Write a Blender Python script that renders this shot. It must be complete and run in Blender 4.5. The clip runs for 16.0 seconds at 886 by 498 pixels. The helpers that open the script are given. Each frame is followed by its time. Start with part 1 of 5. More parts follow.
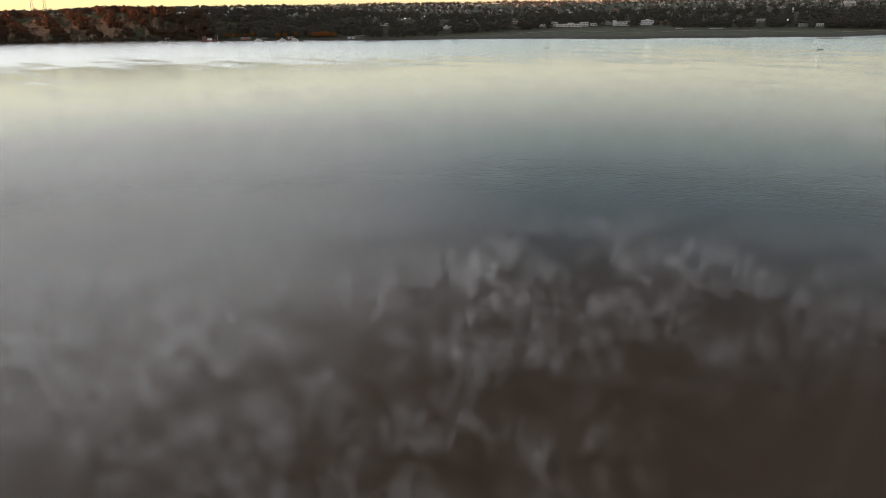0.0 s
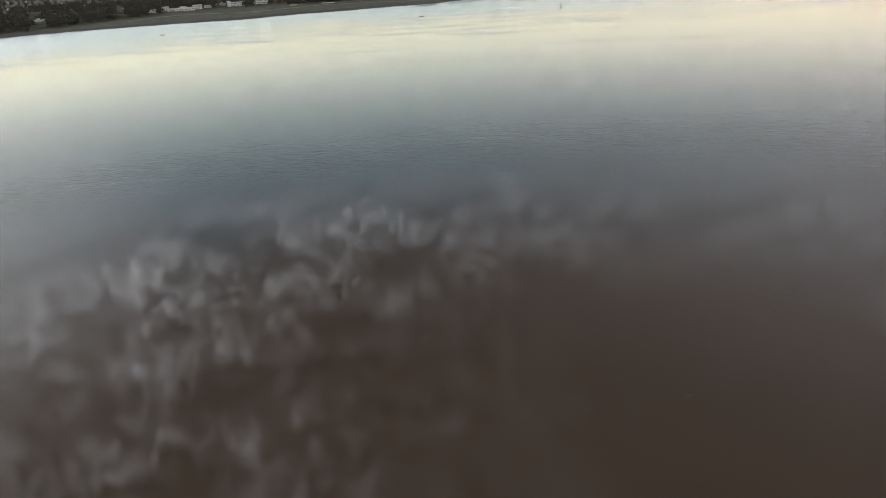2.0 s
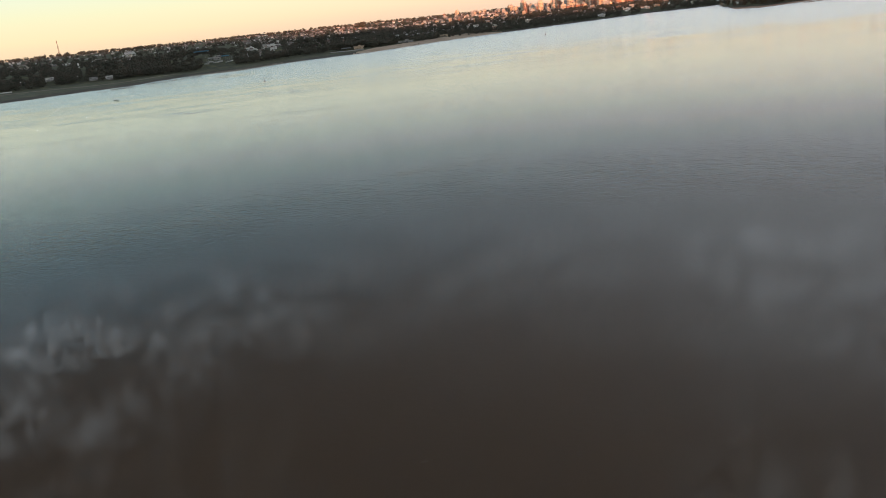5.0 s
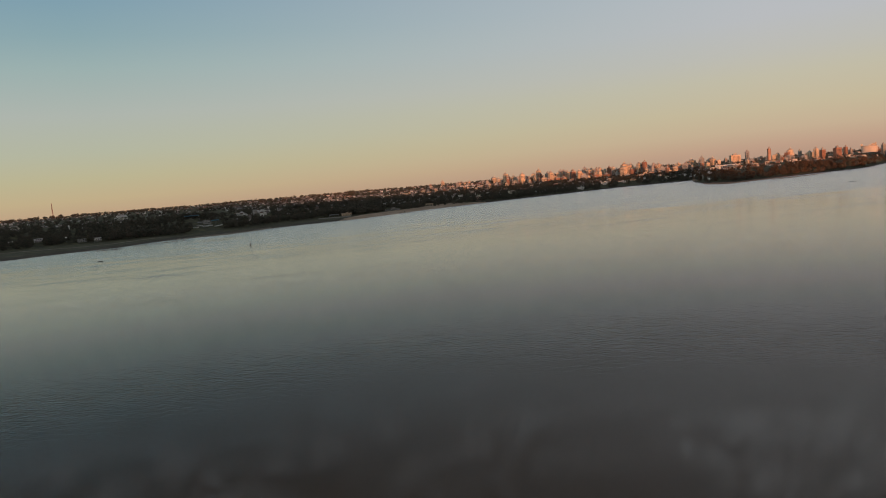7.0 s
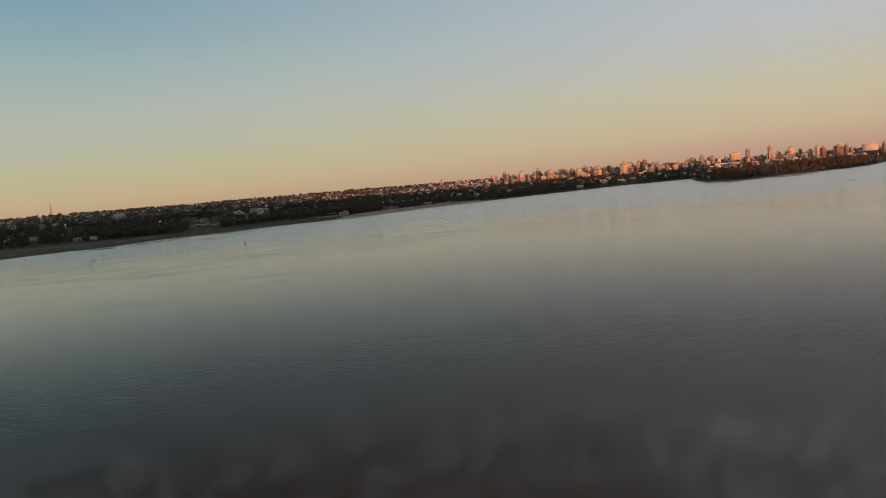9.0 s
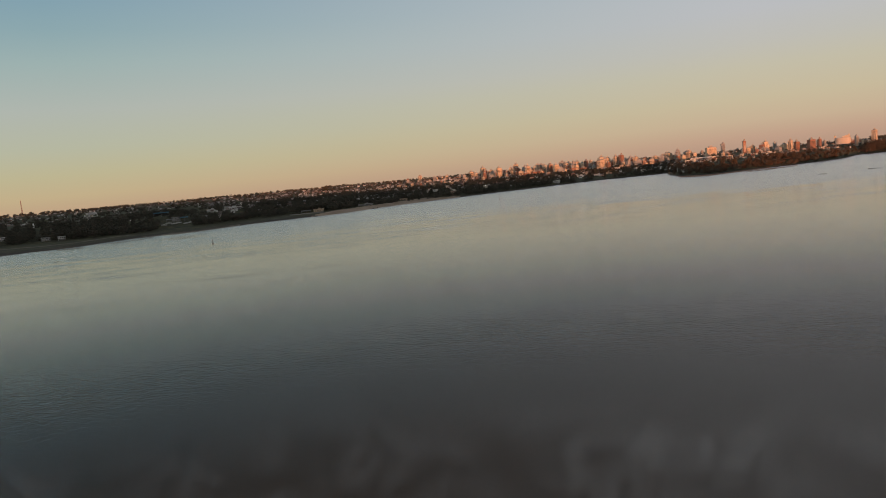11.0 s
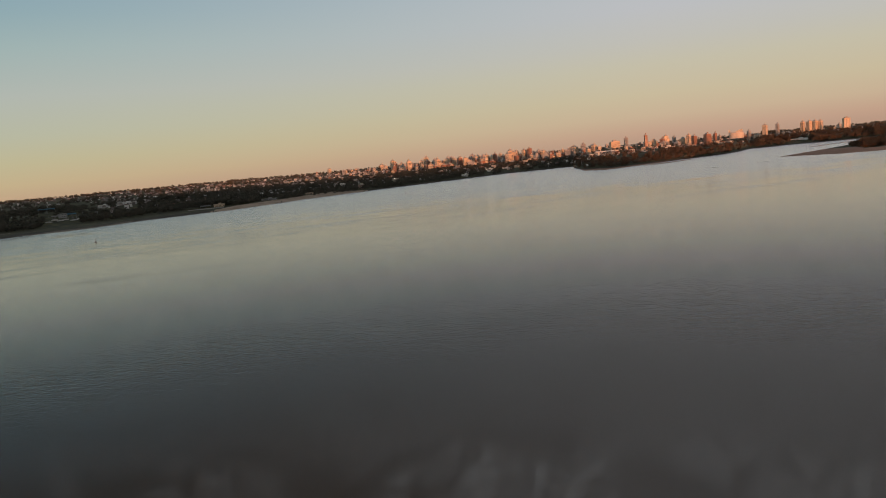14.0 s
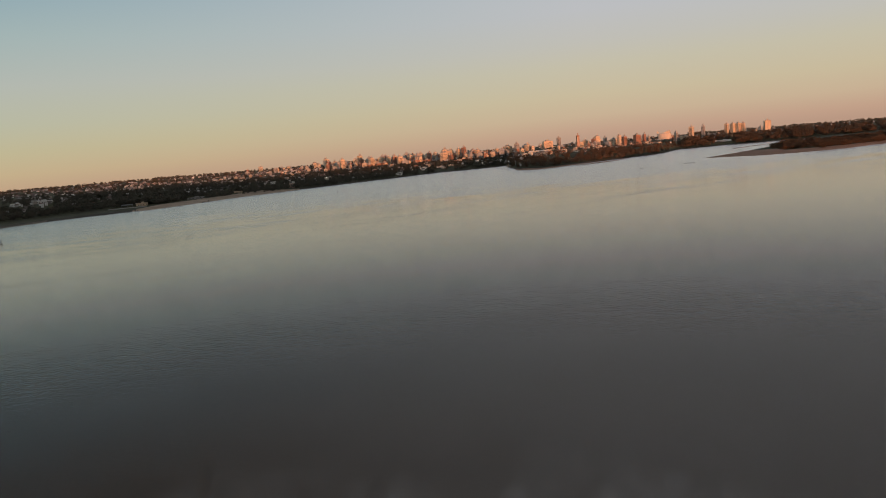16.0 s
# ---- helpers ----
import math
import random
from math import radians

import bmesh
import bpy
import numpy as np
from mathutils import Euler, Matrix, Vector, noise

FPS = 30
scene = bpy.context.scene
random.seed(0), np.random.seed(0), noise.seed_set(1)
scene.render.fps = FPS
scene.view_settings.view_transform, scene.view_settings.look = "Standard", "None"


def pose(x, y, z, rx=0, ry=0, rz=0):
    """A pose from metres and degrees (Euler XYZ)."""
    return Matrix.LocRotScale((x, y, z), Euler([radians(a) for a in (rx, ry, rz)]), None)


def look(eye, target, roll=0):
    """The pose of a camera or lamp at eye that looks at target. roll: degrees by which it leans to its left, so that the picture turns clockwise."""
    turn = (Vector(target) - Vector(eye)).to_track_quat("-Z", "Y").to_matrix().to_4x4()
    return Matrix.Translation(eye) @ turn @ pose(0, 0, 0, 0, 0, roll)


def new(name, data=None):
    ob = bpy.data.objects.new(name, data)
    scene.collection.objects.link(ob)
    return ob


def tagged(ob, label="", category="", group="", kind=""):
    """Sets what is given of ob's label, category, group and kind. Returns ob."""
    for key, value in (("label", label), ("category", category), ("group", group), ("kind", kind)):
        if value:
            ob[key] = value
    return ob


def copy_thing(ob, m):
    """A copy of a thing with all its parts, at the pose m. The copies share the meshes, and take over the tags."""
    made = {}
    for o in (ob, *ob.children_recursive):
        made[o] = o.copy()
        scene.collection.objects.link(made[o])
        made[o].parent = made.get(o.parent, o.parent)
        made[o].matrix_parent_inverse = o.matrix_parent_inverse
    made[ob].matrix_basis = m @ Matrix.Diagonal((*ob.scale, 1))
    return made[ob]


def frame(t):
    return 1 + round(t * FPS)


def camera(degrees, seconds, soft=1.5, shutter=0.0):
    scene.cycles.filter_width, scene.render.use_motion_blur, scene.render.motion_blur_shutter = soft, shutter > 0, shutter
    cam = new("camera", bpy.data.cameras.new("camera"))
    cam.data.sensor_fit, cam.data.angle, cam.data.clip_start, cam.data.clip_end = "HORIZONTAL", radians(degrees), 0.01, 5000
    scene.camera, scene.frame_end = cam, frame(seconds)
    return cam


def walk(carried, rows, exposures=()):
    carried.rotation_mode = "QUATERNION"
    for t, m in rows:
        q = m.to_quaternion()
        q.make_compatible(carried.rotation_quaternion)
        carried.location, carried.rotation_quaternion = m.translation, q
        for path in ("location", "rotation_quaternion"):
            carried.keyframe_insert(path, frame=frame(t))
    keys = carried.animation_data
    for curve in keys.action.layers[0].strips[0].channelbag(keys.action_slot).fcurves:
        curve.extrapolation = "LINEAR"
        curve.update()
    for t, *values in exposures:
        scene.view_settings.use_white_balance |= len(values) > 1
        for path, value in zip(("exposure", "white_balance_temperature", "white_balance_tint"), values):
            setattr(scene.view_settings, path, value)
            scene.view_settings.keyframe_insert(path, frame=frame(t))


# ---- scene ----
cam = camera(62.14, 16.0, soft=0.9)
PATH = [
    (0.0, pose(-5.84, -10.79, 44.99, 71.62, 1.01, 51.07)),
    (0.5, pose(-4.66, -12.35, 45.66, 70.84, 1.39, 45.46)),
    (1.0, pose(-3.66, -13.39, 46.03, 70.23, 2.06, 39.28)),
    (1.5, pose(-4.09, -13.39, 45.87, 69.61, 2.74, 31.16)),
    (2.0, pose(-5.11, -12.26, 45.55, 68.97, 3.68, 22.92)),
    (2.5, pose(-4.99, -11.59, 45.40, 68.30, 5.02, 15.55)),
    (3.0, pose(-4.23, -12.03, 45.34, 67.76, 5.92, 8.34)),
    (3.2, pose(-4.18, -12.06, 45.31, 67.68, 6.11, 6.60)),
    (5.3, pose(-1.78, -5.70, 45.16, 74.98, 5.66, 0.94)),
    (5.5, pose(-1.60, -5.06, 45.14, 77.19, 5.49, 0.93)),
    (6.0, pose(-1.39, -3.54, 45.04, 81.96, 5.25, 0.93)),
    (6.5, pose(-0.78, -1.69, 45.00, 84.43, 5.09, 0.03)),
    (7.0, pose(-0.00, 0.00, 44.97, 84.92, 5.01, -0.00)),
    (7.5, pose(1.03, 1.66, 44.81, 84.94, 4.98, 0.20)),
    (8.0, pose(2.14, 2.99, 44.67, 84.94, 4.96, 0.33)),
    (8.5, pose(3.41, 4.13, 44.60, 84.87, 4.99, 0.29)),
    (9.0, pose(5.52, 5.54, 44.66, 84.80, 5.02, 0.09)),
    (11.5, pose(19.29, 11.43, 45.54, 84.13, 5.46, -2.12)),
    (12.0, pose(22.02, 12.44, 45.62, 83.94, 5.49, -3.09)),
    (12.5, pose(24.75, 13.90, 45.59, 83.72, 5.52, -4.20)),
    (13.0, pose(27.27, 16.36, 45.40, 83.50, 5.46, -5.43)),
    (13.5, pose(29.52, 19.34, 45.23, 83.32, 5.41, -6.76)),
    (14.0, pose(31.51, 22.64, 45.19, 83.13, 5.40, -8.01)),
    (14.5, pose(33.47, 25.79, 45.27, 82.98, 5.40, -9.28)),
    (15.0, pose(35.23, 28.59, 45.36, 82.80, 5.25, -10.63)),
    (15.5, pose(36.75, 31.23, 45.54, 82.69, 5.10, -11.68)),
    (16.0, pose(38.02, 34.13, 45.80, 82.55, 4.98, -12.99)),
]
walk(cam, PATH, exposures=[
    (0.0, 1.10, 6330, 17), (1.0, 1.26, 6320, 17), (2.0, 1.50, 6260, 17), (3.2, 1.72, 6260, 16), (5.3, 0.86, 5840, 9), (5.6, 0.60, 5880, 9), (6.0, 0.34, 6040, 10), (6.5, 0.13, 6160, 11), (7.0, 0.06, 6190, 12), (16.0, 0.10, 6240, 13),
])
scene.cycles.transparent_max_bounces = 32

# ---------------------------------------------------------------- light
SUN_AZ, SUN_EL = 172.0, 0.7          # bearing from +y towards +x, degrees


def make_world():
    world = bpy.data.worlds.new("evening_sky")
    world.use_nodes = True
    scene.world = world
    nt = world.node_tree
    nt.nodes.clear()
    link = nt.links.new

    def node(kind, **kw):
        n = nt.nodes.new(kind)
        for k, val in kw.items():
            if k == "operation":
                n.operation = val
        return n

    def ramp(stops):
        n = nt.nodes.new("ShaderNodeValToRGB")
        cr = n.color_ramp
        cr.interpolation = "LINEAR"
        while len(cr.elements) < len(stops):
            cr.elements.new(0.5)
        for e, (p, c) in zip(cr.elements, stops):
            e.position = p
            e.color = (*c, 1)
        return n

    sky = nt.nodes.new("ShaderNodeTexSky")
    sky.sky_type = "NISHITA"
    sky.sun_disc = False
    sky.sun_elevation = radians(SUN_EL)
    sky.sun_rotation = radians(SUN_AZ)
    coord = nt.nodes.new("ShaderNodeTexCoord")
    sep = nt.nodes.new("ShaderNodeSeparateXYZ")
    link(coord.outputs["Generated"], sep.inputs[0])
    # height of the view: 0 at the horizon, 1 at 64 degrees and above
    up = nt.nodes.new("ShaderNodeMapRange")
    up.inputs["From Min"].default_value = 0.0
    up.inputs["From Max"].default_value = 0.9
    link(sep.outputs["Z"], up.inputs["Value"])
    near_sun = ramp([(0.0, (0.53, 0.365, 0.22)), (0.02, (0.55, 0.43, 0.24)), (0.048, (0.51, 0.465, 0.275)), (0.083, (0.465, 0.475, 0.34)), (0.133, (0.43, 0.465, 0.40)),
                     (0.193, (0.335, 0.435, 0.405)), (0.234, (0.262, 0.385, 0.398)), (0.307, (0.185, 0.32, 0.40)), (0.37, (0.078, 0.105, 0.115)),
                     (0.46, (0.050, 0.054, 0.056)), (0.60, (0.047, 0.049, 0.050)), (1.0, (0.044, 0.046, 0.047))])
    far_side = ramp([(0.0, (0.49, 0.315, 0.215)), (0.013, (0.54, 0.352, 0.236)), (0.036, (0.575, 0.437, 0.282)), (0.066, (0.575, 0.488, 0.315)), (0.107, (0.55, 0.508, 0.37)),
                     (0.14, (0.52, 0.505, 0.435)), (0.183, (0.50, 0.505, 0.495)), (0.233, (0.485, 0.505, 0.51)), (0.32, (0.47, 0.485, 0.495)), (0.42, (0.34, 0.35, 0.36)), (0.60, (0.16, 0.165, 0.17)), (1.0, (0.080, 0.083, 0.086))])
    sunset = ramp([(0.0, (0.50, 0.38, 0.17)), (0.04, (0.48, 0.42, 0.20)), (0.083, (0.45, 0.45, 0.29)), (0.133, (0.44, 0.47, 0.40)), (0.193, (0.62, 0.66, 0.60)),
                   (0.26, (0.84, 0.90, 0.85)), (0.34, (0.92, 0.97, 0.92)), (0.42, (0.80, 0.84, 0.80)), (0.60, (0.36, 0.37, 0.36)), (1.0, (0.06, 0.06, 0.06))])
    link(up.outputs[0], sunset.inputs[0])
    link(up.outputs[0], near_sun.inputs[0])
    link(up.outputs[0], far_side.inputs[0])
    # around: 0 towards the yellow part of the horizon, 1 on the pink side
    az = radians(-75)
    dot = nt.nodes.new("ShaderNodeVectorMath")
    dot.operation = "DOT_PRODUCT"
    dot.inputs[1].default_value = (math.sin(az), math.cos(az), 0)
    link(coord.outputs["Generated"], dot.inputs[0])
    side = nt.nodes.new("ShaderNodeMapRange")
    side.inputs["From Min"].default_value = 0.63
    side.inputs["From Max"].default_value = -0.156
    link(dot.outputs["Value"], side.inputs["Value"])
    mix = nt.nodes.new("ShaderNodeMix")
    mix.data_type = "RGBA"
    link(side.outputs[0], mix.inputs["Factor"])
    west = nt.nodes.new("ShaderNodeVectorMath")
    west.operation = "DOT_PRODUCT"
    west.inputs[1].default_value = (math.sin(radians(-95)), math.cos(radians(-95)), 0)
    link(coord.outputs["Generated"], west.inputs[0])
    low = nt.nodes.new("ShaderNodeMapRange")
    low.interpolation_type = "SMOOTHSTEP"
    low.inputs["From Min"].default_value = 0.58
    low.inputs["From Max"].default_value = 0.94
    link(west.outputs["Value"], low.inputs["Value"])
    warm = nt.nodes.new("ShaderNodeMix")
    warm.data_type = "RGBA"
    link(low.outputs[0], warm.inputs["Factor"])
    link(near_sun.outputs[0], warm.inputs["A"])
    link(sunset.outputs[0], warm.inputs["B"])
    link(warm.outputs["Result"], mix.inputs["A"])
    link(far_side.outputs[0], mix.inputs["B"])
    # brighter towards the set of the sun
    glow = nt.nodes.new("ShaderNodeVectorMath")
    glow.operation = "DOT_PRODUCT"
    glow.inputs[1].default_value = (math.sin(radians(-105)), math.cos(radians(-105)), 0)
    link(coord.outputs["Generated"], glow.inputs[0])
    gain = nt.nodes.new("ShaderNodeMapRange")
    gain.interpolation_type = "SMOOTHSTEP"
    gain.inputs["From Min"].default_value = 0.30
    gain.inputs["From Max"].default_value = 1.0
    gain.inputs["To Min"].default_value = 0.93
    gain.inputs["To Max"].default_value = 1.25
    link(glow.outputs["Value"], gain.inputs["Value"])
    a = nt.nodes.new("ShaderNodeBackground")
    b = nt.nodes.new("ShaderNodeBackground")
    a.inputs["Strength"].default_value = 0.01
    link(gain.outputs[0], b.inputs["Strength"])
    link(sky.outputs[0], a.inputs["Color"])
    link(mix.outputs["Result"], b.inputs["Color"])
    add = nt.nodes.new("ShaderNodeAddShader")
    link(a.outputs[0], add.inputs[0])
    link(b.outputs[0], add.inputs[1])
    out = nt.nodes.new("ShaderNodeOutputWorld")
    link(add.outputs[0], out.inputs["Surface"])


make_world()
lamp = bpy.data.lights.new("sun", "SUN")
lamp.energy, lamp.angle, lamp.color = 4.0, radians(0.6), (1.0, 0.375, 0.165)
sun = new("sun", lamp)
sun_way = Vector((math.sin(radians(SUN_AZ)) * math.cos(radians(SUN_EL)), math.cos(radians(SUN_AZ)) * math.cos(radians(SUN_EL)), math.sin(radians(SUN_EL))))
sun.matrix_world = look(sun_way * 500, (0, 0, 0))


# ---------------------------------------------------------------- materials
def material(name):
    m = bpy.data.materials.new(name)
    m.use_nodes = True
    nt = m.node_tree
    bsdf = nt.nodes["Principled BSDF"]
    return m, nt, bsdf


def put(nt, kind, **values):
    n = nt.nodes.new(kind)
    for k, val in values.items():
        n.inputs[k.replace("_", " ")].default_value = val
    return n


def colours(nt, fac, stops):
    n = nt.nodes.new("ShaderNodeValToRGB")
    cr = n.color_ramp
    while len(cr.elements) < len(stops):
        cr.elements.new(0.5)
    for e, (p, c) in zip(cr.elements, stops):
        e.position = p
        e.color = (*c, 1)
    nt.links.new(fac, n.inputs[0])
    return n.outputs[0]


def blend(nt, fac, a, b, how="MIX"):
    n = nt.nodes.new("ShaderNodeMix")
    n.data_type = "RGBA"
    n.blend_type = how
    for sock, val in (("Factor", fac), ("A", a), ("B", b)):
        if isinstance(val, (int, float)):
            n.inputs[sock].default_value = val
        elif isinstance(val, tuple):
            n.inputs[sock].default_value = (*val, 1)
        else:
            nt.links.new(val, n.inputs[sock])
    return n.outputs["Result"]


def surface(name, stops, grain=0.5, rough=0.85, random_from=None, bump=0.0, bump_size=1.0, wear=0.25):
    """Paint, plaster, wood, earth: tones by chance (per object or per island), grain at two scales."""
    m, nt, bsdf = material(name)
    geo = nt.nodes.new("ShaderNodeNewGeometry")
    fine = put(nt, "ShaderNodeTexNoise", Scale=grain, Detail=4.0)
    coarse = put(nt, "ShaderNodeTexNoise", Scale=grain * 0.13, Detail=3.0)
    for n in (fine, coarse):
        nt.links.new(geo.outputs["Position"], n.inputs["Vector"])
    if random_from == "object":
        src = nt.nodes.new("ShaderNodeObjectInfo").outputs["Random"]
    elif random_from == "island":
        src = geo.outputs["Random Per Island"]
    else:
        src = coarse.outputs["Fac"]
    base = colours(nt, src, stops)
    dirt = colours(nt, fine.outputs["Fac"], [(0.3, (0.55, 0.53, 0.5)), (0.65, (1.0, 1.0, 1.0))])
    nt.links.new(blend(nt, wear * 2, base, dirt, "MULTIPLY"), bsdf.inputs["Base Color"])
    bsdf.inputs["Roughness"].default_value = rough
    if bump:
        bn = put(nt, "ShaderNodeBump", Strength=bump, Distance=bump_size)
        nt.links.new(fine.outputs["Fac"], bn.inputs["Height"])
        nt.links.new(bn.outputs[0], bsdf.inputs["Normal"])
    return m


def put_noise(nt, geo, scale, detail):
    n = put(nt, "ShaderNodeTexNoise", Scale=scale, Detail=detail)
    nt.links.new(geo.outputs["Position"], n.inputs["Vector"])
    return n.outputs["Fac"]


def ground_material():
    m, nt, bsdf = material("bank_ground")
    geo = nt.nodes.new("ShaderNodeNewGeometry")
    sep = nt.nodes.new("ShaderNodeSeparateXYZ")
    nt.links.new(geo.outputs["Position"], sep.inputs[0])
    big = put(nt, "ShaderNodeTexNoise", Scale=0.012, Detail=5.0)
    mid = put(nt, "ShaderNodeTexNoise", Scale=0.08, Detail=6.0)
    fine = put(nt, "ShaderNodeTexNoise", Scale=0.9, Detail=5.0)
    for n in (big, mid, fine):
        nt.links.new(geo.outputs["Position"], n.inputs["Vector"])
    grass = colours(nt, mid.outputs["Fac"], [(0.3, (0.046, 0.046, 0.027)), (0.5, (0.074, 0.076, 0.036)), (0.68, (0.15, 0.145, 0.060))])
    earth = colours(nt, big.outputs["Fac"], [(0.35, (0.055, 0.045, 0.034)), (0.55, (0.085, 0.068, 0.050)), (0.7, (0.15, 0.12, 0.085))])
    # earth shows on the wet margin and where the grass is worn
    edge = nt.nodes.new("ShaderNodeMapRange")
    edge.inputs["From Min"].default_value = 1.1
    edge.inputs["From Max"].default_value = 2.2
    hz = nt.nodes.new("ShaderNodeMath")
    hz.operation = "MULTIPLY_ADD"
    nt.links.new(mid.outputs["Fac"], hz.inputs[0])
    hz.inputs[1].default_value = -1.6
    hz2 = nt.nodes.new("ShaderNodeMath")
    hz2.operation = "ADD"
    nt.links.new(sep.outputs["Z"], hz2.inputs[0])
    hz2.inputs[1].default_value = 0.8
    nt.links.new(hz2.outputs[0], hz.inputs[2])
    nt.links.new(hz.outputs[0], edge.inputs["Value"])
    col = blend(nt, edge.outputs[0], earth, grass)
    # steep faces are bare clay
    nz = nt.nodes.new("ShaderNodeSeparateXYZ")
    nt.links.new(geo.outputs["True Normal"], nz.inputs[0])
    steep = nt.nodes.new("ShaderNodeMapRange")
    steep.inputs["From Min"].default_value = 0.80
    steep.inputs["From Max"].default_value = 0.68
    nt.links.new(nz.outputs["Z"], steep.inputs["Value"])
    clay = colours(nt, put_noise(nt, geo, 0.055, 6.0), [(0.36, (0.07, 0.06, 0.035)), (0.46, (0.20, 0.125, 0.075)), (0.56, (0.36, 0.24, 0.155)), (0.70, (0.27, 0.165, 0.10))])
    col = blend(nt, steep.outputs[0], col, clay)
    grit = colours(nt, fine.outputs["Fac"], [(0.3, (0.7, 0.7, 0.7)), (0.7, (1.0, 1.0, 1.0))])
    nt.links.new(blend(nt, 1.0, col, grit, "MULTIPLY"), bsdf.inputs["Base Color"])
    bsdf.inputs["Roughness"].default_value = 0.95
    return m


def water_material():
    m = bpy.data.materials.new("river_water")
    m.use_nodes = True
    nt = m.node_tree
    nt.nodes.clear()
    geo = nt.nodes.new("ShaderNodeNewGeometry")

    def noise_at(scale, stretch, detail, turn=0.0):
        rot = nt.nodes.new("ShaderNodeMapping")
        rot.inputs["Rotation"].default_value = (0, 0, radians(turn))
        nt.links.new(geo.outputs["Position"], rot.inputs["Vector"])
        mp = nt.nodes.new("ShaderNodeMapping")
        mp.inputs["Scale"].default_value = stretch
        nt.links.new(rot.outputs[0], mp.inputs["Vector"])
        n = put(nt, "ShaderNodeTexNoise", Scale=scale, Detail=detail)
        nt.links.new(mp.outputs[0], n.inputs["Vector"])
        return n.outputs["Fac"]

    def spread(value, lo, hi, out_lo, out_hi):
        n = nt.nodes.new("ShaderNodeMapRange")
        n.interpolation_type = "SMOOTHSTEP"
        for key, val in (("From Min", lo), ("From Max", hi), ("To Min", out_lo), ("To Max", out_hi)):
            n.inputs[key].default_value = val
        nt.links.new(value, n.inputs["Value"])
        return n.outputs[0]

    def calc(op, a, b):
        n = nt.nodes.new("ShaderNodeMath")
        n.operation = op
        for k, val in enumerate((a, b)):
            if isinstance(val, (int, float)):
                n.inputs[k].default_value = val
            else:
                nt.links.new(val, n.inputs[k])
        return n.outputs[0]

    silt = noise_at(0.01, (1, 1, 1), 4.0)
    body = nt.nodes.new("ShaderNodeBsdfDiffuse")
    nt.links.new(colours(nt, silt, [(0.3, (0.073, 0.048, 0.030)), (0.7, (0.086, 0.057, 0.036))]), body.inputs["Color"])
    # smooth open river; a breeze draws thin dark lanes towards the far bank and ruffles its margin
    sep = nt.nodes.new("ShaderNodeSeparateXYZ")
    nt.links.new(geo.outputs["Position"], sep.inputs[0])
    bank = calc("ADD", calc("ADD", calc("MULTIPLY", calc("MINIMUM", sep.outputs["X"], 0.0), -0.50), calc("MULTIPLY", calc("MAXIMUM", sep.outputs["X"], 0.0), -0.02)), sep.outputs["Y"])
    broad = noise_at(0.0045, (0.45, 1.0, 1.0), 5.0, -14)
    streaks = noise_at(0.036, (0.34, 1.0, 1.0), 8.0, -10)
    lanes = calc("ADD", calc("MULTIPLY", streaks, 0.62), calc("MULTIPLY", broad, 0.38))
    lane = calc("ADD", lanes, calc("ADD", spread(bank, 350.0, 820.0, -0.10, 0.06), calc("ADD", calc("MULTIPLY", spread(bank, 700.0, 1050.0, 0.0, 1.0), spread(sep.outputs["X"], -450.0, 50.0, 0.06, 0.19)), spread(calc("MULTIPLY", sep.outputs["X"], -1.0), 300.0, 1000.0, 0.0, 0.26))))
    ruffle = spread(lane, 0.46, 0.68, 0.0, 1.0)
    power = calc("ADD", calc("MULTIPLY", ruffle, 0.44), 0.21)
    chop = calc("ADD", calc("MULTIPLY", ruffle, 0.16), 0.07)
    small = noise_at(1.15, (0.60, 1.0, 1.0), 3.0, 14)
    swell = noise_at(0.50, (0.70, 1.0, 1.0), 3.0, 8)
    add = nt.nodes.new("ShaderNodeMath")
    add.operation = "MULTIPLY_ADD"
    nt.links.new(swell, add.inputs[0])
    add.inputs[1].default_value = 1.1
    nt.links.new(small, add.inputs[2])
    bump = put(nt, "ShaderNodeBump", Distance=0.22)
    nt.links.new(add.outputs[0], bump.inputs["Height"])
    nt.links.new(power, bump.inputs["Strength"])
    gloss = nt.nodes.new("ShaderNodeBsdfGlossy")
    gloss.inputs["Color"].default_value = (1, 1, 1, 1)
    nt.links.new(chop, gloss.inputs["Roughness"])
    nt.links.new(bump.outputs[0], gloss.inputs["Normal"])
    # how much the surface mirrors by the angle of sight
    fres = put(nt, "ShaderNodeFresnel", IOR=1.333)
    nt.links.new(bump.outputs[0], fres.inputs["Normal"])
    share = colours(nt, fres.outputs[0], [(0.0, (0.0,) * 3), (0.06, (0.040,) * 3), (0.13, (0.080,) * 3), (0.20, (0.103,) * 3), (0.28, (0.150,) * 3), (0.40, (0.30,) * 3), (0.60, (0.65,) * 3), (0.80, (0.92,) * 3), (1.0, (1.0,) * 3)])
    mixer = nt.nodes.new("ShaderNodeMixShader")
    nt.links.new(calc("MULTIPLY", share, calc("SUBTRACT", 1.0, calc("MULTIPLY", ruffle, 0.05))), mixer.inputs[0])
    nt.links.new(body.outputs[0], mixer.inputs[1])
    nt.links.new(gloss.outputs[0], mixer.inputs[2])
    out = nt.nodes.new("ShaderNodeOutputMaterial")
    nt.links.new(mixer.outputs[0], out.inputs["Surface"])
    return m


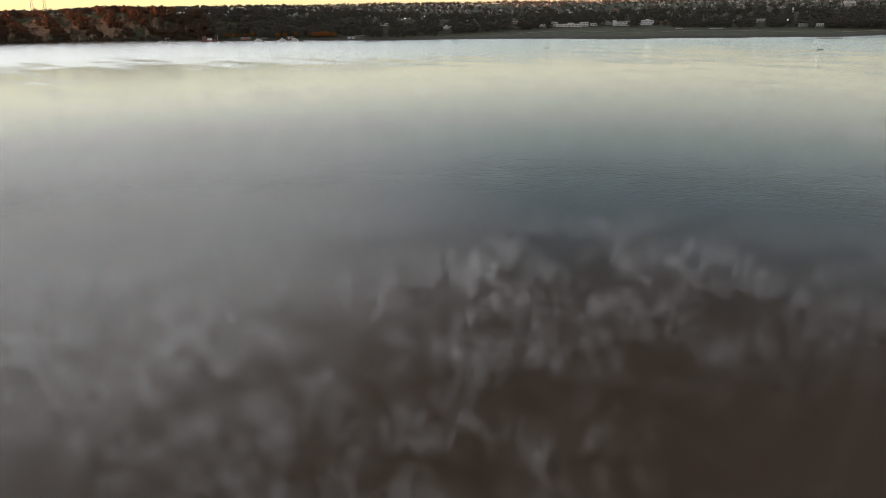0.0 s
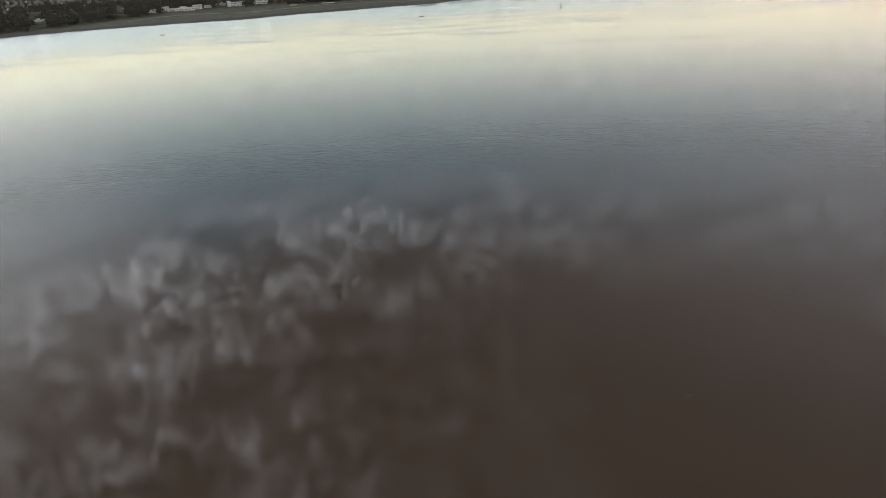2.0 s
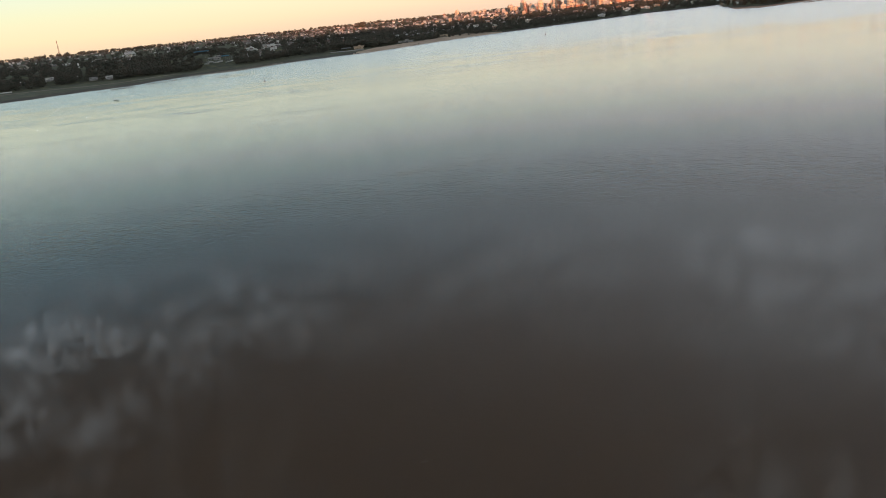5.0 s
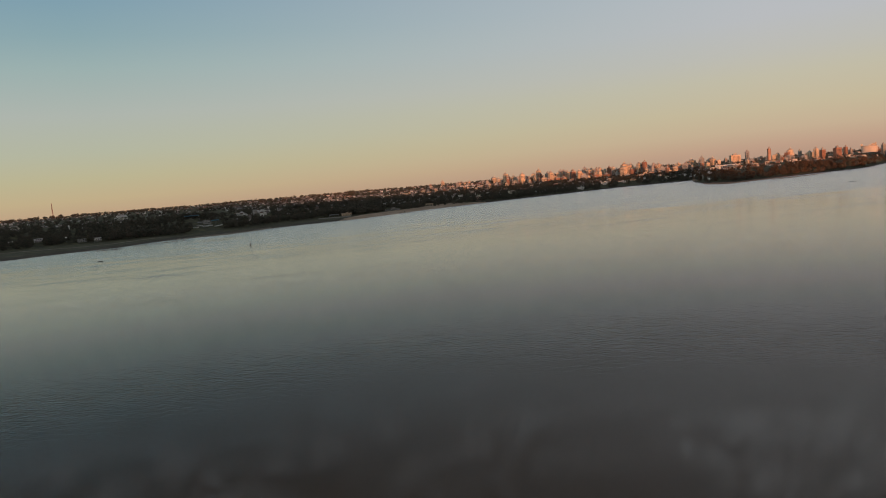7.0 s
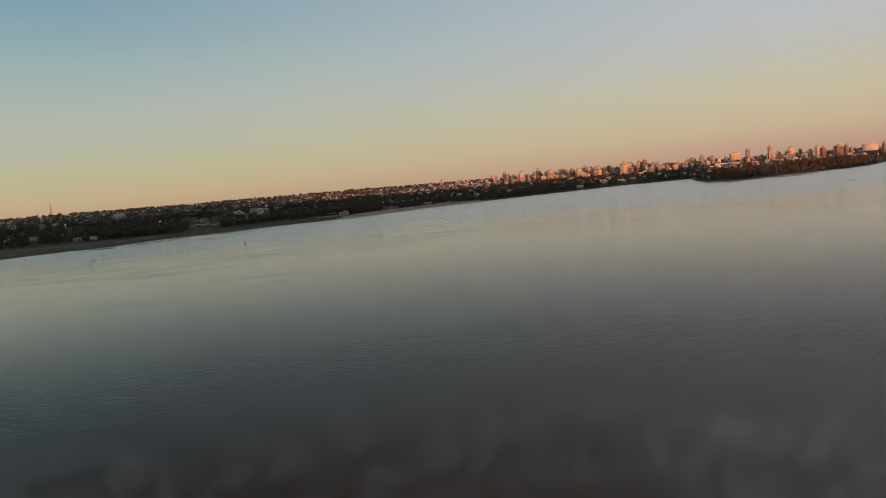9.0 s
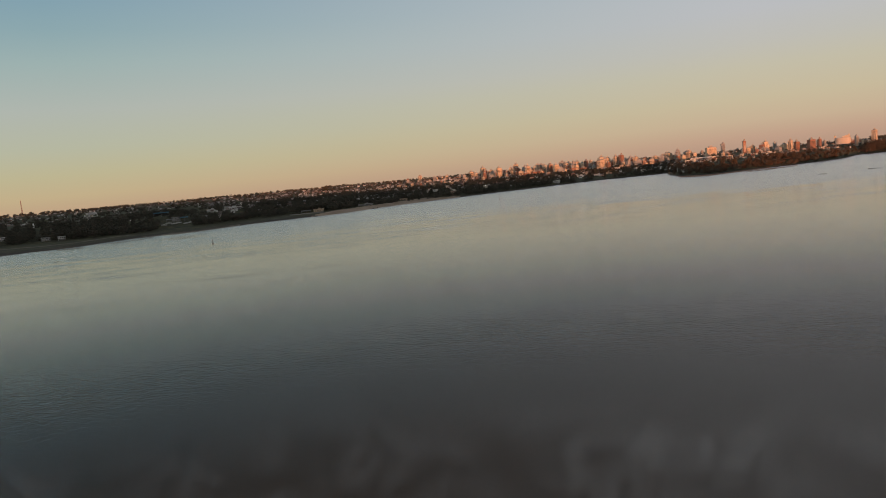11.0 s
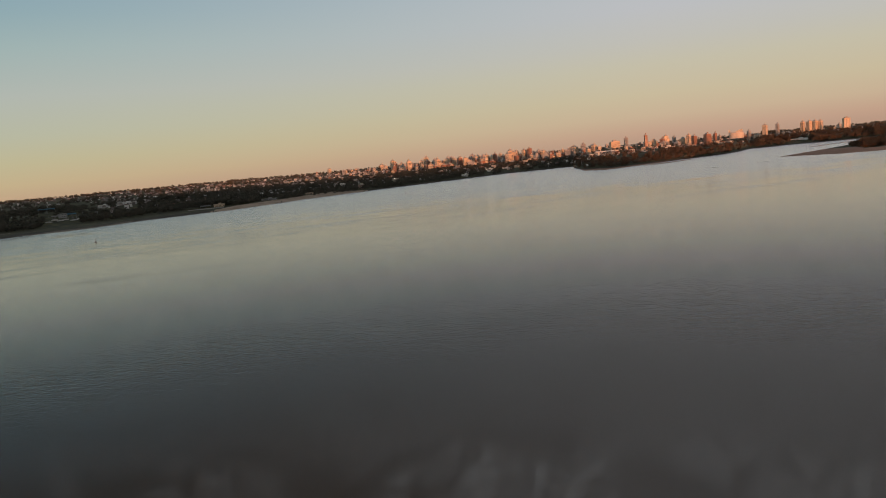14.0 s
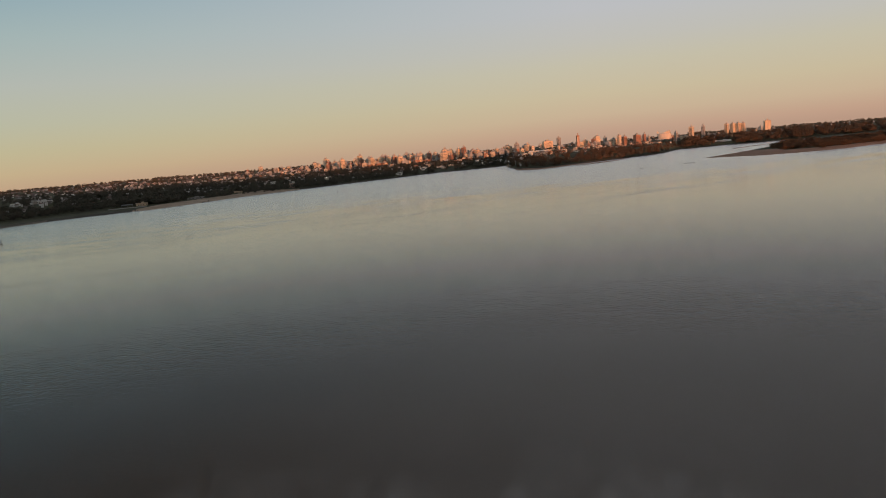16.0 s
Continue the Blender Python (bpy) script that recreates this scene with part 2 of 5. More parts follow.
def leaf_material(name, stops, source):
    m, nt, bsdf = material(name)
    if source == "object":
        src = nt.nodes.new("ShaderNodeObjectInfo").outputs["Random"]
    else:
        src = nt.nodes.new("ShaderNodeNewGeometry").outputs["Random Per Island"]
    geo = nt.nodes.new("ShaderNodeNewGeometry")
    n = put(nt, "ShaderNodeTexNoise", Scale=1.3, Detail=4.0)
    nt.links.new(geo.outputs["Position"], n.inputs["Vector"])
    mottle = colours(nt, n.outputs["Fac"], [(0.35, (0.65, 0.65, 0.65)), (0.65, (1.1, 1.1, 1.08))])
    nt.links.new(blend(nt, 1.0, colours(nt, src, stops), mottle, "MULTIPLY"), bsdf.inputs["Base Color"])
    bsdf.inputs["Roughness"].default_value = 0.9
    bsdf.inputs["Specular IOR Level"].default_value = 0.15
    return m


def glass_material(name, tint, rough=0.08):
    m, nt, bsdf = material(name)
    geo = nt.nodes.new("ShaderNodeNewGeometry")
    n = put(nt, "ShaderNodeTexNoise", Scale=0.4, Detail=2.0)
    nt.links.new(geo.outputs["Position"], n.inputs["Vector"])
    nt.links.new(colours(nt, n.outputs["Fac"], [(0.4, tint), (0.6, tuple(c * 1.6 for c in tint))]), bsdf.inputs["Base Color"])
    bsdf.inputs["Roughness"].default_value = rough
    bsdf.inputs["Specular IOR Level"].default_value = 0.6
    return m


def lamp_material(name, colour, power):
    m, nt, bsdf = material(name)
    bsdf.inputs["Base Color"].default_value = (*colour, 1)
    bsdf.inputs["Emission Color"].default_value = (*colour, 1)
    bsdf.inputs["Emission Strength"].default_value = power
    return m


M_GROUND = ground_material()
M_WATER = water_material()
GREENS = [(0.0, (0.070, 0.074, 0.058)), (0.35, (0.088, 0.088, 0.070)), (0.7, (0.110, 0.100, 0.080)), (1.0, (0.135, 0.112, 0.088))]
M_LEAF = leaf_material("foliage", GREENS, "object")
M_WOODS = leaf_material("woodland_foliage", GREENS, "island")
M_AUTUMN = leaf_material("autumn_foliage", [(0.0, (0.20, 0.075, 0.022)), (1.0, (0.26, 0.11, 0.03))], "object")
M_SCRUB = leaf_material("scrub_foliage", [(0.0, (0.092, 0.056, 0.034)), (0.5, (0.108, 0.062, 0.038)), (1.0, (0.078, 0.058, 0.036))], "island")
# foliage with the low sun's reddish light put into its tones
M_SUN_TINTED = leaf_material("sun_tinted_foliage", [(0.0, (0.088, 0.066, 0.048)), (0.5, (0.112, 0.076, 0.052)), (1.0, (0.135, 0.088, 0.060))], "island")
M_BARK = surface("bark", [(0.3, (0.09, 0.07, 0.05)), (0.7, (0.16, 0.13, 0.10))], 3.0, 0.95)
WALLS = [(0.0, (0.72, 0.68, 0.60)), (0.3, (0.62, 0.55, 0.45)), (0.5, (0.74, 0.72, 0.68)), (0.66, (0.36, 0.20, 0.14)), (0.8, (0.55, 0.48, 0.40)), (1.0, (0.45, 0.44, 0.43))]
M_WALL = surface("painted_plaster", WALLS, 0.5, 0.85, "object", wear=0.2)
M_WALL_FAR = surface("painted_plaster_far", [(0.0, (0.20, 0.19, 0.18)), (0.42, (0.24, 0.21, 0.19)), (0.55, (0.46, 0.44, 0.41)), (0.70, (0.78, 0.77, 0.75)), (0.85, (0.74, 0.73, 0.71)), (0.92, (0.30, 0.20, 0.16)), (1.0, (0.55, 0.52, 0.49))], 0.5, 0.85, "island", wear=0.25)
M_WHITE = surface("white_plaster", [(0.3, (0.74, 0.73, 0.70)), (0.7, (0.80, 0.79, 0.77))], 0.8, 0.75, wear=0.15)
M_PALE = surface("pale_plaster", [(0.3, (0.58, 0.50, 0.42)), (0.7, (0.66, 0.58, 0.49))], 0.6, 0.85, wear=0.2)
M_CREAM = surface("cream_plaster", [(0.3, (0.58, 0.45, 0.32)), (0.7, (0.65, 0.52, 0.38))], 0.6, 0.85, wear=0.15)
M_BRICK = surface("red_brick_facing", [(0.3, (0.30, 0.16, 0.11)), (0.7, (0.38, 0.21, 0.15))], 0.9, 0.9, wear=0.2)
M_GREY = surface("grey_concrete", [(0.3, (0.34, 0.33, 0.32)), (0.7, (0.42, 0.41, 0.39))], 0.7, 0.9, wear=0.25)
M_TILE = surface("roof_tiles", [(0.0, (0.24, 0.11, 0.07)), (0.4, (0.30, 0.15, 0.10)), (0.7, (0.20, 0.18, 0.17)), (1.0, (0.42, 0.41, 0.40))], 1.2, 0.9, "object", wear=0.3)
M_ROOFS_FAR = surface("roof_far", [(0.0, (0.18, 0.10, 0.08)), (0.5, (0.20, 0.18, 0.17)), (0.8, (0.42, 0.41, 0.40)), (1.0, (0.62, 0.61, 0.60))], 1.2, 0.9, "island", wear=0.3)
M_METAL = surface("weathered_metal", [(0.3, (0.30, 0.30, 0.30)), (0.7, (0.42, 0.42, 0.41))], 2.0, 0.5, wear=0.3)
M_RED_STEEL = surface("red_painted_steel", [(0.3, (0.17, 0.07, 0.05)), (0.7, (0.24, 0.10, 0.07))], 2.0, 0.6, wear=0.3)
M_BUOY = surface("rusty_buoy_paint", [(0.3, (0.10, 0.045, 0.03)), (0.7, (0.16, 0.07, 0.045))], 2.0, 0.8, wear=0.35)
M_BLUE = surface("blue_painted_sheet", [(0.3, (0.05, 0.20, 0.32)), (0.7, (0.08, 0.28, 0.40))], 1.0, 0.6, wear=0.25)
M_WOOD = surface("weathered_wood", [(0.3, (0.12, 0.085, 0.06)), (0.7, (0.20, 0.15, 0.11))], 2.5, 0.9, wear=0.35)
M_HULL = surface("boat_hull_paint", [(0.3, (0.70, 0.69, 0.66)), (0.7, (0.78, 0.77, 0.75))], 2.0, 0.4, wear=0.2)
M_DARK_HULL = surface("dark_hull_paint", [(0.3, (0.06, 0.05, 0.045)), (0.7, (0.10, 0.085, 0.07))], 2.0, 0.6, wear=0.3)
M_SAND = surface("river_sand", [(0.35, (0.35, 0.205, 0.14)), (0.65, (0.44, 0.27, 0.19))], 0.3, 0.95, wear=0.2, bump=0.3, bump_size=0.2)
M_BEACH = surface("beach_sand", [(0.35, (0.46, 0.34, 0.24)), (0.65, (0.56, 0.43, 0.32))], 0.3, 0.95, wear=0.15)
M_TRACK = surface("dirt_track", [(0.35, (0.20, 0.16, 0.12)), (0.65, (0.30, 0.25, 0.19))], 0.3, 0.95, wear=0.2)
M_GLASS = glass_material("window_glass", (0.03, 0.035, 0.04), 0.35)
M_LAMP = lamp_material("lamp_glow", (1.0, 0.96, 0.88), 9.0)

M_WARM_LAMP = lamp_material("flood_lamp_glow", (1.0, 0.55, 0.22), 12.0)


# ---------------------------------------------------------------- mesh helpers
def mesh_of(name, verts, faces, mat, smooth=False):
    me = bpy.data.meshes.new(name)
    me.from_pydata([tuple(p) for p in verts], [], faces)
    me.materials.append(mat)
    if smooth:
        me.polygons.foreach_set("use_smooth", [True] * len(me.polygons))
    me.update()
    return me


def bm_mesh(name, bm, mat, smooth=False):
    me = bpy.data.meshes.new(name)
    bm.to_mesh(me)
    bm.free()
    me.materials.append(mat)
    if smooth:
        me.polygons.foreach_set("use_smooth", [True] * len(me.polygons))
    return me


def part(name, bm, mat, parent, label="", smooth=False):
    ob = new(name, bm_mesh(name, bm, mat, smooth) if isinstance(bm, bmesh.types.BMesh) else bm)
    ob.parent = parent
    if label:
        tagged(ob, label)
    return ob


def add_box(bm, x0, x1, y0, y1, z0, z1, bevel=0.0):
    r = bmesh.ops.create_cube(bm, size=1.0, matrix=Matrix.Translation(((x0 + x1) / 2, (y0 + y1) / 2, (z0 + z1) / 2)) @ Matrix.Diagonal((x1 - x0, y1 - y0, z1 - z0, 1)))
    if bevel:
        edges = list({e for w in r["verts"] for e in w.link_edges})
        bmesh.ops.bevel(bm, geom=edges, offset=bevel, segments=1, affect="EDGES")
    return bm


def box(x0, x1, y0, y1, z0, z1, bevel=0.0):
    return add_box(bmesh.new(), x0, x1, y0, y1, z0, z1, bevel)


def add_tube(bm, a, b, r0, r1, n=8):
    a, b = Vector(a), Vector(b)
    m = Matrix.Translation((a + b) / 2) @ (b - a).to_track_quat("Z", "Y").to_matrix().to_4x4()
    bmesh.ops.create_cone(bm, cap_ends=True, segments=n, radius1=r0, radius2=r1, depth=(b - a).length, matrix=m)
    return bm


def tube(a, b, r0, r1, n=8):
    return add_tube(bmesh.new(), a, b, r0, r1, n)


def thing(name, label, category, group="", at=None):
    ob = tagged(new(name), label, category, group)
    if at is not None:
        ob.matrix_world = at
    return ob


def polar(b, r):
    return r * math.sin(radians(b)), r * math.cos(radians(b))


# ---------------------------------------------------------------- the plan: bearings in degrees, distances in metres
SHORE_B = [-130, -112, -100, -82, -75, -71.4, -67.6, -63.6, -59.5, -55.3, -51, -47, -42.7, -38.6, -34.6, -31, -28, -24.5, -20.7, -16.5, -12.7, -8.8, -6.7,
           -3.9, -1.8, 0.5, 5, 9.8, 13.6, 16.7, 18.6, 18.9, 19.6, 21.3, 23.2, 25.2, 27, 28.9, 29.9, 30.9, 32.9, 36.5, 45, 60, 78, 95, 120, 150, 180, 205]
SHORE_D = [1000, 1250, 1420, 1353, 1305, 1252, 1164, 1126, 1077, 1037, 1037, 1025, 1004, 974, 1000, 998, 1016, 1020, 1090, 1092, 1160, 1190, 1205,
           1275, 1345, 1405, 1530, 1660, 1800, 1850, 1900, 1700, 1545, 1478, 1535, 1610, 1697, 1790, 1870, 2124, 2191, 2240, 2350, 2700, 2600, 1500, 800, 520, 460, 560]
KNOT_B = [-100, -75, -62, -52, -45, -38, -30, -24, -20, -14, -8, -4, 2, 10, 17, 19, 24, 30, 32, 45, 60]
STRIP = [10, 8, 25, 50, 180, 260, 190, 140, 80, 100, 120, 80, 40, 25, 25, 12, 15, 15, 15, 15, 15]      # flat bank before the rise
RISE = [50, 48, 170, 220, 220, 220, 220, 220, 220, 220, 220, 220, 220, 220, 200, 160, 160, 160, 160, 160, 160]
BENCH = [12, 38, 26, 17, 14, 15, 17, 16, 16, 15, 14, 13, 13, 13, 12, 12, 14, 13, 13, 12, 12]
TOP = [20, 42, 40, 40, 39, 38, 38, 35, 34, 34, 34, 33, 32, 31, 30, 29, 27, 26, 24, 16, 16]
ISLE_B = [32.9, 33.3, 34.9, 36.6, 38.4, 40.1, 41.8, 43.4, 47, 53, 58]
ISLE_NEAR = [1350, 1338, 1312, 1277, 1284, 1297, 1331, 1405, 1490, 1650, 1900]
ISLE_FAR = [1350, 1362, 1450, 1640, 1900, 2330, 2400, 2420, 2450, 2500, 2500]

# unseen sun-blocking hill added on the bank behind: heights square to the sun's way
SUN_BLOCK_U = [-1050, -900, -775, -620, -280, 70, 600, 1150, 1175, 1200, 1345, 1375, 2400, 2600]
SUN_BLOCK_H = [0, 8, 30, 40, 45, 56, 66, 68, 66, 4, 4, 70, 70, 0]


def ease(a, b, x):
    t = np.clip((x - a) / (b - a), 0, 1)
    return t * t * (3 - 2 * t)


def knot(values, b):
    return np.interp(b, KNOT_B, values)


def shore(b):
    return np.interp(b, SHORE_B, SHORE_D, period=360)


def land(b, r):
    """Height of the ground over the river at bearing b, distance r (arrays)."""
    b, r = np.asarray(b, float), np.asarray(r, float)
    wob = 3.5 * np.sin(b * 9.1) + 2.5 * np.sin(b * 23.7 + 1.0) + 1.5 * np.sin(b * 51.0)
    s = (r - shore(b) - wob) * 0.85
    st, ri = knot(STRIP, b), knot(RISE, b)
    bench, top = knot(BENCH, b), knot(TOP, b)
    z = 2.0 * ease(0, 30, s) + 1.6 * ease(30, st + 40, s) + bench * ease(st, st + ri, s) + np.maximum(top - bench, 0) * ease(st + ri, st + ri + 750, s)
    x, y = r * np.sin(np.radians(b)), r * np.cos(np.radians(b))
    z = z + ease(60, 300, s) * (1.8 * np.sin(x / 97 + 1) * np.sin(y / 83) + 1.2 * np.sin(x / 41) * np.sin(y / 53 + 2))
    z = np.where(s < 0, np.maximum(0.03 * s, -5.0), z)
    # opposite bank behind: unseen hill added to shade the middle of the town bank
    u = x * math.sin(radians(SUN_AZ + 90)) + y * math.cos(radians(SUN_AZ + 90))
    w = -(x * math.sin(radians(SUN_AZ)) + y * math.cos(radians(SUN_AZ)))
    sun_block = np.interp(u, SUN_BLOCK_U, SUN_BLOCK_H) * ease(-950, -1150, w) * ease(0, 60, s)
    z = np.where(s > 0, z + sun_block, z)
    # the low island with its sand spit
    near, far = np.interp(b, ISLE_B, ISLE_NEAR), np.interp(b, ISLE_B, ISLE_FAR)
    d = np.minimum(r - near, far - r)
    inside = (d > -40) & (b > ISLE_B[0]) & (b < ISLE_B[-1])
    isle = np.clip(0.045 * d, -1.0, 2.6)
    return np.where(inside, np.maximum(z, isle), z)


def land_at(x, y):
    return float(land(math.degrees(math.atan2(x, y)), math.hypot(x, y)))


def build_ground():
    bs = np.concatenate([np.arange(-180, -90, 1.0), np.arange(-90, 60, 0.3), np.arange(60, 181, 3.0)])
    rs = np.concatenate([[0.0, 150, 300, 420, 500, 600, 700, 800, 880], np.arange(920, 2300, 10.0), np.arange(2300, 3200, 45.0), [3300, 3600, 4000, 4400, 4800]])
    B, Rr = np.meshgrid(bs, rs, indexing="ij")
    Z = land(B, Rr)
    X, Y = Rr * np.sin(np.radians(B)), Rr * np.cos(np.radians(B))
    nb, nr = B.shape
    verts = np.stack([X, Y, Z], -1).reshape(-1, 3)
    i = np.arange((nb - 1) * nr).reshape(nb - 1, nr)[:, :-1].ravel()
    faces = np.stack([i, i + nr, i + nr + 1, i + 1], 1)
    me = bpy.data.meshes.new("ground")
    me.vertices.add(len(verts))
    me.vertices.foreach_set("co", verts.ravel())
    me.loops.add(faces.size)
    me.loops.foreach_set("vertex_index", faces.ravel())
    me.polygons.add(len(faces))
    me.polygons.foreach_set("loop_start", np.arange(0, faces.size, 4))
    me.update(calc_edges=True)
    me.validate()
    me.materials.append(M_GROUND)
    me.polygons.foreach_set("use_smooth", [True] * len(me.polygons))
    tagged(new("ground", me), "brown earth and dull grass banks rising from a wide river", "ground", kind="structure")


build_ground()
RIM = [polar(a * 3.0, 4900) for a in range(120)]
tagged(new("water", mesh_of("water", [(x, y, 0.0) for x, y in RIM], [tuple(range(119, -1, -1))], M_WATER)),
       "calm brown river water mirroring the evening sky", "river", kind="structure")


# ---------------------------------------------------------------- morning vapour: thin sheets of drifting mist over the near water
LEVELS = 14


def mist_material(level):
    m = bpy.data.materials.new("vapour")
    m.use_nodes = True
    nt = m.node_tree
    nt.nodes.clear()
    geo = nt.nodes.new("ShaderNodeNewGeometry")

    def noise_at(scale, shift, detail, dist=0.0, stretch=(1, 1, 1)):
        mp = nt.nodes.new("ShaderNodeMapping")
        mp.inputs["Location"].default_value = shift
        mp.inputs["Scale"].default_value = stretch
        nt.links.new(geo.outputs["Position"], mp.inputs["Vector"])
        n = put(nt, "ShaderNodeTexNoise", Scale=scale, Detail=detail, Distortion=dist)
        nt.links.new(mp.outputs[0], n.inputs["Vector"])
        return n.outputs["Fac"]

    def calc(op, a, b=None, c=None):
        n = nt.nodes.new("ShaderNodeMath")
        n.operation = op
        for k, val in enumerate((a, b, c)):
            if val is None:
                continue
            if isinstance(val, (int, float)):
                n.inputs[k].default_value = val
            else:
                nt.links.new(val, n.inputs[k])
        return n.outputs[0]

    def step(val, lo, hi):
        n = nt.nodes.new("ShaderNodeMapRange")
        n.interpolation_type = "SMOOTHSTEP"
        n.inputs["From Min"].default_value, n.inputs["From Max"].default_value = lo, hi
        nt.links.new(val, n.inputs["Value"])
        return n.outputs[0]

    sep = nt.nodes.new("ShaderNodeSeparateXYZ")
    nt.links.new(geo.outputs["Position"], sep.inputs[0])
    # strands keep their foot and lean downwind as they rise
    lean = (-0.05 * level, 0.03 * level, 0.0)
    puff = noise_at(0.065, lean, 4.0, 0.6, (1, 1, 0.5))
    strand = noise_at(0.33, lean, 7.0, 0.9, (1.0, 1.0, 0.36))
    fray = noise_at(1.0, lean, 4.0, 0.8, (1.0, 1.0, 0.5))
    high = level / (LEVELS - 1)
    dens = calc("MULTIPLY", step(puff, 0.34 + 0.08 * high, 0.60), step(strand, 0.38 + 0.12 * high, 0.70))
    dens = calc("MULTIPLY", dens, calc("ADD", 0.22, calc("MULTIPLY", step(fray, 0.32, 0.68), 1.1)))
    dens = calc("ADD", dens, 0.012)
    # more vapour towards the west and east, fading out over the open river
    rad = calc("SQRT", calc("ADD", calc("MULTIPLY", sep.outputs["X"], sep.outputs["X"]), calc("MULTIPLY", sep.outputs["Y"], sep.outputs["Y"])))
    side = calc("DIVIDE", sep.outputs["X"], calc("MAXIMUM", rad, 1.0))
    west = step(calc("MULTIPLY", side, -1.0), 0.20, 0.95)
    east = step(side, 0.05, 0.60)
    out = calc("SUBTRACT", 1.0, step(rad, 118.0, 172.0))
    much = calc("ADD", 0.40, calc("ADD", calc("MULTIPLY", west, 0.95), calc("MULTIPLY", east, 0.26)))
    rim = calc("MINIMUM", calc("ADD", calc("ADD", 0.03, calc("ADD", calc("MULTIPLY", west, 0.27), calc("MULTIPLY", east, 0.22))), calc("MULTIPLY", step(rad, 72.0, 122.0), 0.86)), 1.0)
    dens = calc("MULTIPLY", calc("MULTIPLY", calc("MULTIPLY", dens, rim), out), much)
    dens = calc("MINIMUM", calc("MULTIPLY", dens, 0.100 * (1.0 - 0.45 * high)), 0.35)
    # a thin even haze lies over the western reach, and a fainter one over the eastern side
    haze = calc("MULTIPLY", calc("MULTIPLY", step(calc("MULTIPLY", side, -1.0), 0.70, 1.0), step(rad, 80.0, 170.0)), calc("SUBTRACT", 1.0, step(rad, 200.0, 420.0)))
    dens = calc("ADD", dens, calc("MULTIPLY", haze, 0.018))
    haze = calc("MULTIPLY", calc("MULTIPLY", east, step(rad, 60.0, 120.0)), calc("SUBTRACT", 1.0, step(rad, 190.0, 380.0)))
    dens = calc("ADD", dens, calc("MULTIPLY", haze, 0.008))
    clear = nt.nodes.new("ShaderNodeBsdfTransparent")
    white = nt.nodes.new("ShaderNodeBsdfDiffuse")
    white.inputs["Color"].default_value = (0.88, 0.85, 0.82, 1)
    mixer = nt.nodes.new("ShaderNodeMixShader")
    nt.links.new(dens, mixer.inputs[0])
    nt.links.new(clear.outputs[0], mixer.inputs[1])
    nt.links.new(white.outputs[0], mixer.inputs[2])
    end = nt.nodes.new("ShaderNodeOutputMaterial")
    nt.links.new(mixer.outputs[0], end.inputs["Surface"])
    return m


def build_mist():
    root = tagged(new("mist"), "thin white vapour wisps rising off the cold river", "mist", kind="stuff")
    for level in range(LEVELS):
        h = 0.4 + level * 0.32
        verts, faces = [], []
        n = 40
        for i in range(n + 1):
            for j in range(n + 1):
                x, y = -440 + 690 * i / n, -30 + 440 * j / n
                verts.append((x, y, h + 0.15 * math.sin(x * 0.11 + level) * math.sin(y * 0.13 + 2 * level)))
        for i in range(n):
            for j in range(n):
                a = i * (n + 1) + j
                faces.append((a, a + n + 1, a + n + 2, a + 1))
        ob = new("vapour_sheet", mesh_of("vapour_sheet", verts, faces, mist_material(level), True))
        ob.parent = root


build_mist()

# ---------------------------------------------------------------- places kept clear of trees: bearing, half width in degrees, distance
CLEAR = []


def keep_clear(b, half, r, start=0.0):
    CLEAR.append((b, half, r, start))


def is_clear(b, r):
    return any(abs(b - cb) < half and start < r < cr + 12 for cb, half, cr, start in CLEAR)


keep_clear(-17.9, 1.25, 1325)
keep_clear(-19.0, 0.6, 1420, 1330)
keep_clear(-14.0, 0.8, 1500, 1350)
keep_clear(-15.5, 0.4, 1470, 1340)
keep_clear(21.0, 0.75, 2080, 1700)
keep_clear(-66.7, 1.3, 1180, 1080)
keep_clear(-63.9, 1.2, 1150, 1080)
keep_clear(-61.0, 1.6, 1118, 1050)


# ---------------------------------------------------------------- buildings
def facing(b, r, turn=0.0, z=None):
    """A pose at bearing b and distance r whose -y side faces the river crossing."""
    x, y = polar(b, r)
    return pose(x, y, land_at(x, y) - 0.3 if z is None else z, 0, 0, -b + turn)


def window_row(w, d, z, h, n, bm, proud=0.06):
    """One storey's windows on the front of a block, each a recessed-looking pane set in the wall."""
    step = w / n
    for k in range(n):
        x = -w / 2 + step * (k + 0.5)
        add_box(bm, x - step * 0.30, x + step * 0.30, -d / 2 - proud, -d / 2 + 0.1, z, z + h)
    return bm


